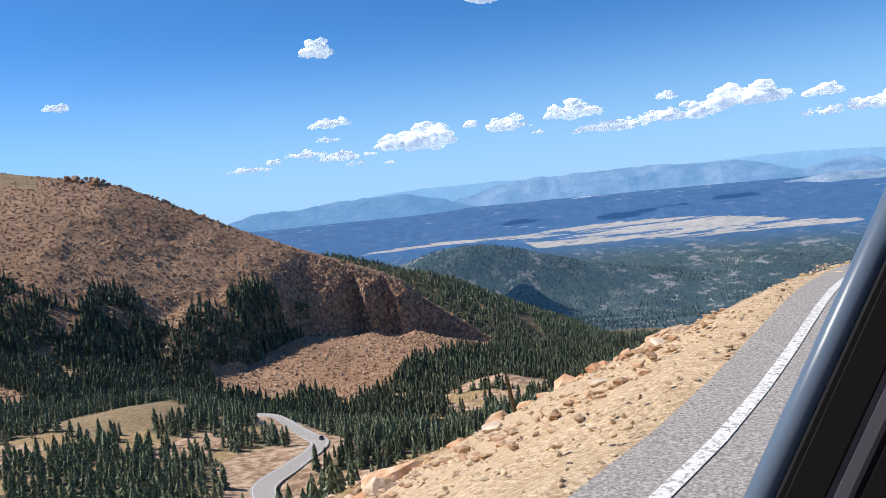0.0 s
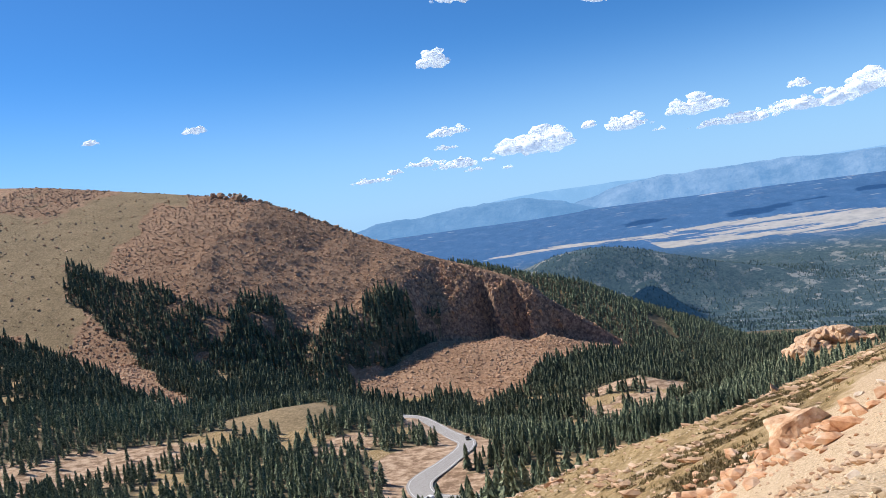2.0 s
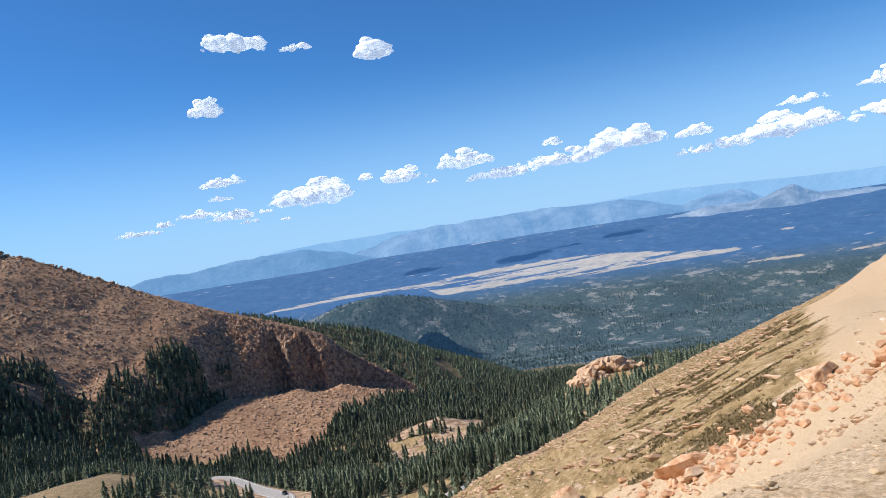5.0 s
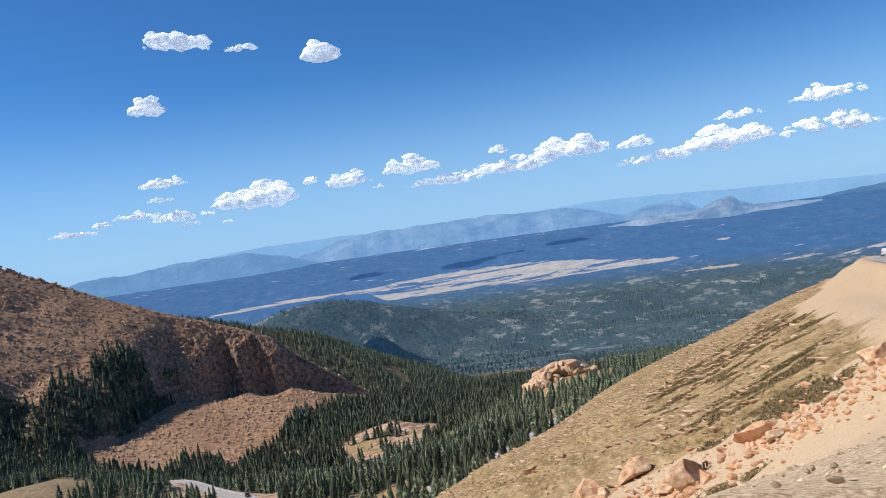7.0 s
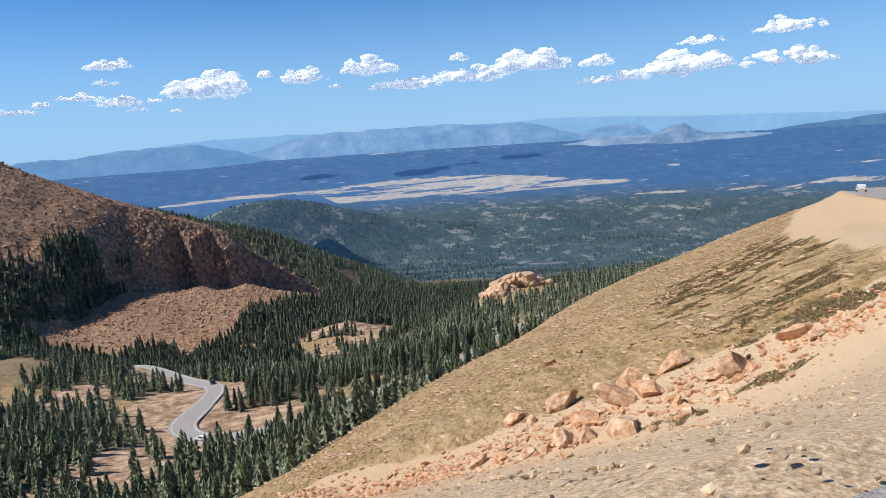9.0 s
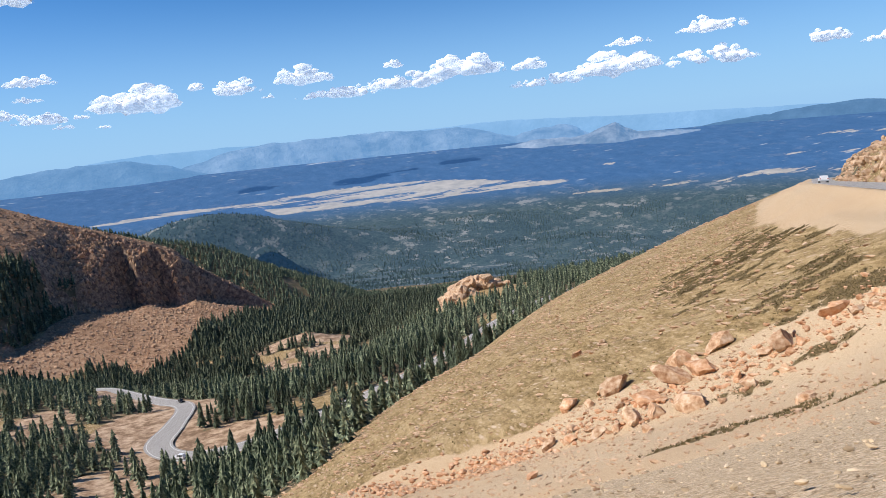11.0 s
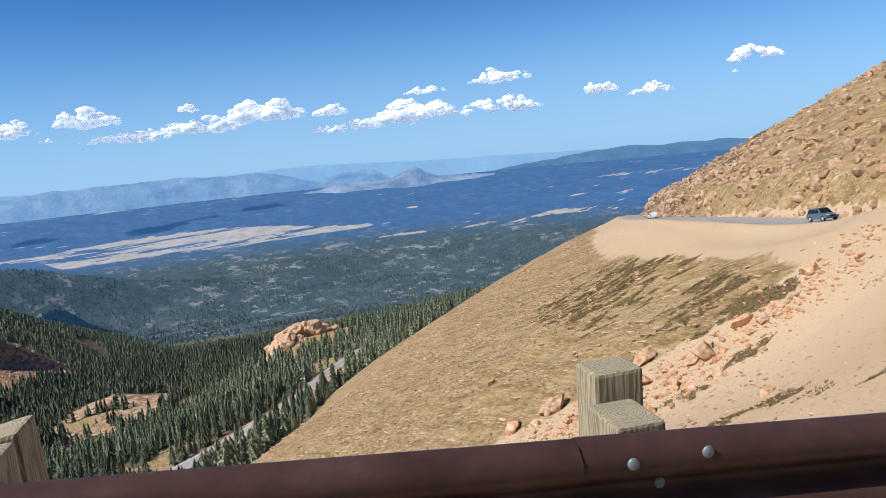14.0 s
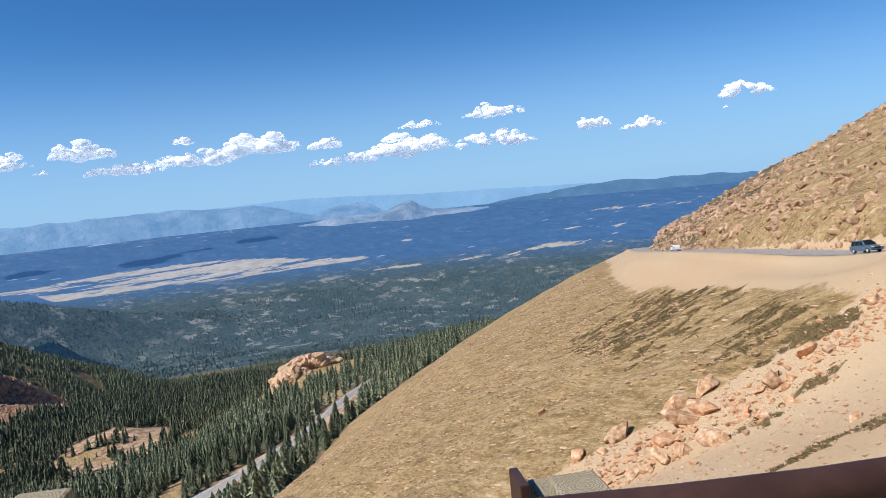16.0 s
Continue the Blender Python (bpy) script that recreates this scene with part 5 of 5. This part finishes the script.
for k, px in enumerate(POSTS):
    p, yaw = rail_at(px)
    m = pose(*p, 0, 0, yaw)
    fresh = k < 2
    bm = box(bmesh.new(), (0.165, 0.165, 1.5), (0, 0, 0), 0.012)
    for v in bm.verts:
        if v.co.z > 0:
            v.co.z += 0.015 * math.sin(9 * v.co.x + k) + 0.01 * math.cos(13 * v.co.y)
    post = part("post", bm, FRESH if fresh else GREY, guard, "fresh yellow pine post" if fresh else "weathered grey-brown wooden post")
    post.matrix_world = m @ pose(0, -0.36, TOPS[k] - 0.75, 0, 3 if k % 2 else -2, 0)
    if not fresh:
        block = part("spacer_block", box(bmesh.new(), (0.15, 0.22, 0.36), (0, 0, 0), 0.01), GREY, guard)
        block.matrix_world = m @ pose(0.03, -0.13, -0.17 if k < 6 else -0.22)
    for bx, bz in ((0.0, -0.156),) + (((-0.11, -0.055), (0.11, -0.05), (-0.11, -0.24), (0.11, -0.26)) if k in (2, 6, 9) else ()):
        bm = bmesh.new()
        bmesh.ops.create_uvsphere(bm, u_segments=10, v_segments=6, radius=0.018)
        bolt = part("bolt", bm, GALV, guard, "domed galvanised bolt head", True)
        bolt.matrix_world = m @ pose(bx, 0.085 if bz != -0.156 else 0.006, bz) @ Matrix.Diagonal((1, 0.5, 1, 1))
for k in range(6):
    p, yaw = rail_at(-59.51 - 0.051 * k)
    tag = part("reflector_tab", box(bmesh.new(), (0.032, 0.006, 0.036), (0, 0, 0), 0.002), GALV, guard, "small square grey tab")
    tag.matrix_world = pose(*p, 0, 0, yaw) @ pose(0, 0.052, -0.112)

# its galvanised end terminal
p, yaw = rail_at(-58.18)
term = thing("end_terminal", pose(*p, 0, 0, yaw) @ pose(0, 0, 0, 0, -4.2, 0), "grey galvanised steel guardrail end terminal", "guardrail terminal")


def tpart(name, bm, mat=None, label=""):
    ob = part(name, bm, mat or GALV, term, label)
    return ob


# local x runs along the rail (away from the head), y towards the road
SKEW = Euler((0, 0, radians(35))).to_matrix().to_4x4()
bm = box(bmesh.new(), (0.02, 0.25, 0.66), (-0.29, -0.06, -0.175), 0.004, SKEW)
tpart("impact_plate", bm)
bm = box(bmesh.new(), (0.06, 0.03, 0.64), (-0.35, 0.05, -0.185), 0.006, SKEW)
tpart("plate_flange", bm)
bm = bmesh.new()
sect = [(-0.27, -0.12, 0.05, 0.045, -0.32), (0.0, -0.13, 0.10, 0.04, -0.33), (0.17, -0.08, 0.105, 0.016, -0.32), (0.32, -0.03, 0.105, 0.014, -0.32)]
prev = None
for sx, y0, y1, top, bottom in sect:
    ring = [bm.verts.new((sx, y0, bottom)), bm.verts.new((sx, y0, top)), bm.verts.new((sx, y1, top)), bm.verts.new((sx, y1, top - 0.018))]
    inner = [bm.verts.new((sx, y0 + 0.008, bottom)), bm.verts.new((sx, y0 + 0.008, top - 0.008)), bm.verts.new((sx, y1 - 0.008, top - 0.008)), bm.verts.new((sx, y1 - 0.008, top - 0.018))]
    if prev:
        for a, b, flip in ((prev[0], ring, 0), (prev[1], inner, 1)):
            for i in range(3):
                q = (a[i], b[i], b[i + 1], a[i + 1])
                bm.faces.new(q[::-1] if flip else q)
        bm.faces.new((prev[0][3], ring[3], inner[3], prev[1][3]))
        bm.faces.new((prev[0][0], prev[1][0], inner[0], ring[0]))
    prev = (ring, inner)
bmesh.ops.recalc_face_normals(bm, faces=bm.faces)
tpart("feeder_housing", bm)
tpart("gusset", box(bmesh.new(), (0.016, 0.20, 0.34), (-0.10, 0.02, -0.15), 0.003))
tpart("front_panel", box(bmesh.new(), (0.19, 0.012, 0.36), (0.0, 0.094, -0.155), 0.003))
tpart("gusset", box(bmesh.new(), (0.17, 0.012, 0.14), (-0.19, 0.055, -0.25), 0.003))
tpart("side_plate", box(bmesh.new(), (0.20, 0.012, 0.30), (-0.19, -0.07, -0.16), 0.003))
bm = box(bmesh.new(), (0.93, 0.14, 0.012), (0.555, 0.035, 0.020), 0.003)
box(bm, (0.93, 0.012, 0.06), (0.555, 0.108, -0.006), 0.003)
tpart("top_channel", bm)
tpart("bottom_channel", box(bmesh.new(), (0.75, 0.12, 0.012), (0.62, 0.04, -0.345), 0.003))
tpart("strap", box(bmesh.new(), (0.055, 0.014, 0.42), (0.92, 0.118, -0.165), 0.004))
bm = box(bmesh.new(), (0.13, 0.012, 0.10), (0.20, -0.20, -0.01), 0.004)
tpart("bracket", bm)
bm = bmesh.new()
bmesh.ops.create_uvsphere(bm, u_segments=10, v_segments=6, radius=0.014)
bmesh.ops.translate(bm, verts=bm.verts, vec=(0.20, -0.19, -0.01))
tpart("bolt", bm)
tpart("leg", box(bmesh.new(), (0.10, 0.12, 0.6), (-0.10, 0.0, -0.70), 0.01))

# brown steel bracket beside one of the posts
p, yaw = rail_at(-69.83)
brk = part("bracket", box(bmesh.new(), (0.03, 0.16, 0.34), (0, 0, 0), 0.006), RUST, guard, "brown steel bracket")
brk.matrix_world = pose(*p, 0, 0, yaw) @ pose(0, -0.34, -0.25)

# ---------------------------------------------------------------- vehicles
GLASS = paint("dark_window", (0.03, 0.04, 0.05), 0.08)
TYRE = paint("tyre_rubber", (0.02, 0.02, 0.02), 0.85)
RIM_M = paint("alloy_rim", (0.5, 0.5, 0.52), 0.3, 0.8)
LAMP = paint("lamp_lens", (0.85, 0.86, 0.88), 0.1)


def vehicle(m, color, label, category="car", long=4.6, high=1.72):
    """A four-door car: x forwards, standing on z = 0."""
    car = thing("car", m, label, category, "cars on the road")
    body = paint("car_paint", color, 0.3, spread=0.04)
    s = long / 4.6
    w = 0.92
    prof = [(-2.28, 0.42), (-2.25, 0.95), (-2.05, 1.02), (1.05, 1.02), (2.05, 0.90), (2.28, 0.72), (2.28, 0.40), (1.9, 0.30), (-1.9, 0.30)]
    bm = bmesh.new()
    l = [[bm.verts.new((a * s, side * w, b)) for a, b in prof] for side in (-1, 1)]
    bm.faces.new(l[0][::-1]), bm.faces.new(l[1])
    for i in range(len(prof)):
        j = (i + 1) % len(prof)
        bm.faces.new((l[0][i], l[0][j], l[1][j], l[1][i]))
    bmesh.ops.recalc_face_normals(bm, faces=bm.faces)
    bmesh.ops.bevel(bm, geom=list(bm.edges), offset=0.06, segments=2, affect="EDGES")
    part("body", bm, body, car)
    roof = [(-2.1, 1.0, w - 0.04), (-1.9, high - 0.08, w - 0.2), (-1.5, high, w - 0.22), (0.2, high, w - 0.22), (1.1, 1.0, w - 0.05)]
    bm = bmesh.new()
    l = [[bm.verts.new((a * s, side * c, b)) for a, b, c in roof] for side in (-1, 1)]
    bm.faces.new(l[0][::-1]), bm.faces.new(l[1])
    for i in range(len(roof)):
        j = (i + 1) % len(roof)
        bm.faces.new((l[0][i], l[0][j], l[1][j], l[1][i]))
    bmesh.ops.recalc_face_normals(bm, faces=bm.faces)
    bmesh.ops.bevel(bm, geom=list(bm.edges), offset=0.05, segments=2, affect="EDGES")
    part("cabin", bm, body, car)
    bm = bmesh.new()
    bm.faces.new([bm.verts.new(c) for c in ((0.30 * s, -w + 0.26, high - 0.06), (0.30 * s, w - 0.26, high - 0.06), (1.04 * s, w - 0.12, 1.08), (1.04 * s, -w + 0.12, 1.08))])
    bmesh.ops.solidify(bm, geom=list(bm.faces), thickness=-0.03)
    part("windscreen", bm, GLASS, car)
    for side in (-1, 1):
        for x0, x1 in ((-1.85, -1.15), (-1.07, -0.28), (-0.20, 0.62)):
            x2, x3 = (x0 + 0.10 if x0 < -1.5 else x0), (x1 if x1 < 0.5 else 0.22)
            bm = bmesh.new()
            bm.faces.new([bm.verts.new(c) for c in ((x0 * s, side * (w - 0.045), 1.08), (x1 * s, side * (w - 0.045), 1.08), (x3 * s, side * (w - 0.185), high - 0.14), (x2 * s, side * (w - 0.185), high - 0.14))])
            bmesh.ops.solidify(bm, geom=list(bm.faces), thickness=0.02 * side)
            part("window", bm, GLASS, car)
        for wx in (-1.42, 1.42):
            bm = rod(bmesh.new(), (wx * s, side * (w - 0.22), 0.35), (wx * s, side * (w + 0.01), 0.35), 0.35, sides=20)
            wheel = part("wheel", bm, TYRE, car)
            part("rim", rod(bmesh.new(), (wx * s, side * (w - 0.1), 0.35), (wx * s, side * (w + 0.02), 0.35), 0.22, sides=14), RIM_M, wheel, "bright alloy rim")
        part("headlight", box(bmesh.new(), (0.12, 0.36, 0.14), (2.2 * s, side * 0.66, 0.80), 0.03), LAMP, car)
        part("tail_light", box(bmesh.new(), (0.08, 0.22, 0.22), (-2.24 * s, side * 0.76, 0.88), 0.02), paint("red_lens", (0.4, 0.02, 0.02), 0.2), car)
    part("grille", box(bmesh.new(), (0.06, 0.9, 0.2), (2.26 * s, 0, 0.62), 0.02), TYRE, car)
    return car


def lane_pose(x, y, n, forwards=1):
    """A pose on the upper road, n metres in from its edge, near (x, y)."""
    i = int(np.argmin((EDGE_D[:, 0] - x) ** 2 + (EDGE_D[:, 1] - y) ** 2))
    i = min(max(i, 2), len(EDGE_D) - 3)
    d = EDGE_D[i + 2] - EDGE_D[i - 2]
    d = d / np.linalg.norm(d[:2])
    p = EDGE_D[i] + np.array([-d[1] * n, d[0] * n, 0.055])
    d = d * forwards
    return Matrix.Translation(p) @ Vector(d).to_track_quat("X", "Z").to_matrix().to_4x4()


vehicle(lane_pose(27.5, 39, 3.0, 1), (0.10, 0.15, 0.21), "blue-grey sport utility car on the mountain road", high=1.75)
vehicle(lane_pose(74, 114, 3.2, -1), (0.72, 0.74, 0.77), "white hatchback car driving away on the mountain road", high=1.55)


def low_pose(x, y, n=0.0, forwards=1):
    i = int(np.argmin((low[:, 0] - x) ** 2 + (low[:, 1] - y) ** 2))
    i = min(max(i, 1), len(low) - 2)
    d = low[i + 1] - low[i - 1]
    d = d / np.linalg.norm(d[:2])
    p = low[i] + np.array([-d[1] * n, d[0] * n, 0.62])
    return Matrix.Translation(p) @ Vector(d * forwards).to_track_quat("X", "Z").to_matrix().to_4x4()


vehicle(low_pose(-84, 337, 1.6), (0.02, 0.02, 0.025), "black car on the winding valley road")
vehicle(low_pose(-70, 258, -1.8, -1), (0.75, 0.76, 0.78), "white pickup-sized car on the valley road")

# ---------------------------------------------------------------- small things
DARKWOOD = wood_material("dark_weathered_wood", (0.05, 0.035, 0.02), (0.12, 0.085, 0.05))
bm = rod(bmesh.new(), (10.0, 15.4, -3.3), (9.8, 15.6, -2.05), 0.035, 0.03, 8)
tagged(part("marker_post", bm, DARKWOOD), "dark leaning wooden marker post on the slope rim", "post")

fx0, fy0 = -3.2, 28.9
frame_box = thing("metal_frame", pose(fx0, fy0, ground_z(fx0, fy0) + 0.05, 0, 0, 35), "small square rusty metal frame among the rocks", "frame")
for a, b, c in ((0.34, 0.06, (0, 0, 0.03)), (0.34, 0.06, (0, 0, 0.47)), (0.06, 0.5, (-0.2, 0, 0.25)), (0.06, 0.5, (0.2, 0, 0.25))):
    part("bar", box(bmesh.new(), (a, 0.14, b), c, 0.008), RUST, frame_box)

cx0, cy0 = 9.5, 20.3
bm = rod(bmesh.new(), (cx0, cy0, ground_z(cx0, cy0) - 0.1), (cx0 + 1.6, cy0 - 1.4, ground_z(cx0, cy0) + 0.1), 0.25, 0.25, 20)
tagged(part("culvert_pipe", bm, GALV), "grey corrugated steel culvert pipe end in the bank", "pipe")

# rear door pillar of the silver car in which the ride begins
SILVER = paint("silver_blue_car_paint", (0.10, 0.14, 0.20), 0.3, spread=0.05)
SEAL = paint("black_rubber_seal", (0.006, 0.006, 0.007), 0.9)
TRIM = paint("grey_inner_trim", (0.10, 0.10, 0.12), 0.7)
door = thing("car", pose(10.288, 5.188, -0.65), "side of a silver-blue car with black window seal", "car")
up = Vector((0.1258, 0.0124, 0.2326)).normalized()
foot = Vector((10.185, 5.152, 0.585))
across = Vector((0.9624, -0.271, -0.0445)).normalized()


def slab(name, off0, off1, mat, push=0.0, thick=0.03, label=""):
    a, b = foot - up * 0.55, foot + up * 0.65
    deep = across.cross(up).normalized()
    bm = bmesh.new()
    ring = []
    for q in (a, b):
        ring.append([bm.verts.new(q + across * o + deep * (push + d)) for o, d in ((off0, 0), (off1, 0), (off1, thick), (off0, thick))])
    bm.faces.new(ring[0]), bm.faces.new(ring[1][::-1])
    for i in range(4):
        bm.faces.new((ring[0][i], ring[1][i], ring[1][(i + 1) % 4], ring[0][(i + 1) % 4]))
    bmesh.ops.recalc_face_normals(bm, faces=bm.faces)
    bmesh.ops.bevel(bm, geom=list(bm.edges), offset=0.004, segments=2, affect="EDGES")
    ob = part(name, bm, mat, None, label)
    ob.parent = door
    ob.matrix_parent_inverse = door.matrix_world.inverted()
    return ob


bm = rod(bmesh.new(), foot - across * 0.0085 - up * 0.55, foot - across * 0.0085 + up * 0.65, 0.012, 0.012, 20)
ob = part("pillar", bm, SILVER, None, smooth=True)
ob.parent, ob.matrix_parent_inverse = door, door.matrix_world.inverted()
slab("window_seal", 0.000, 0.034, SEAL, 0.0, 0.03, "black rubber window seal")
slab("inner_trim", 0.032, 0.050, TRIM, 0.0, 0.03, "grey plastic inner trim")
slab("inner_panel", 0.050, 0.30, SEAL, 0.0, 0.03)
bm = box(bmesh.new(), (0.85, 0.05, 0.95), (10.411, 5.117, -0.131), 0.02, Euler((0, 0, radians(58))).to_matrix().to_4x4())
ob = part("door_skin", bm, SILVER)
ob.parent, ob.matrix_parent_inverse = door, door.matrix_world.inverted()
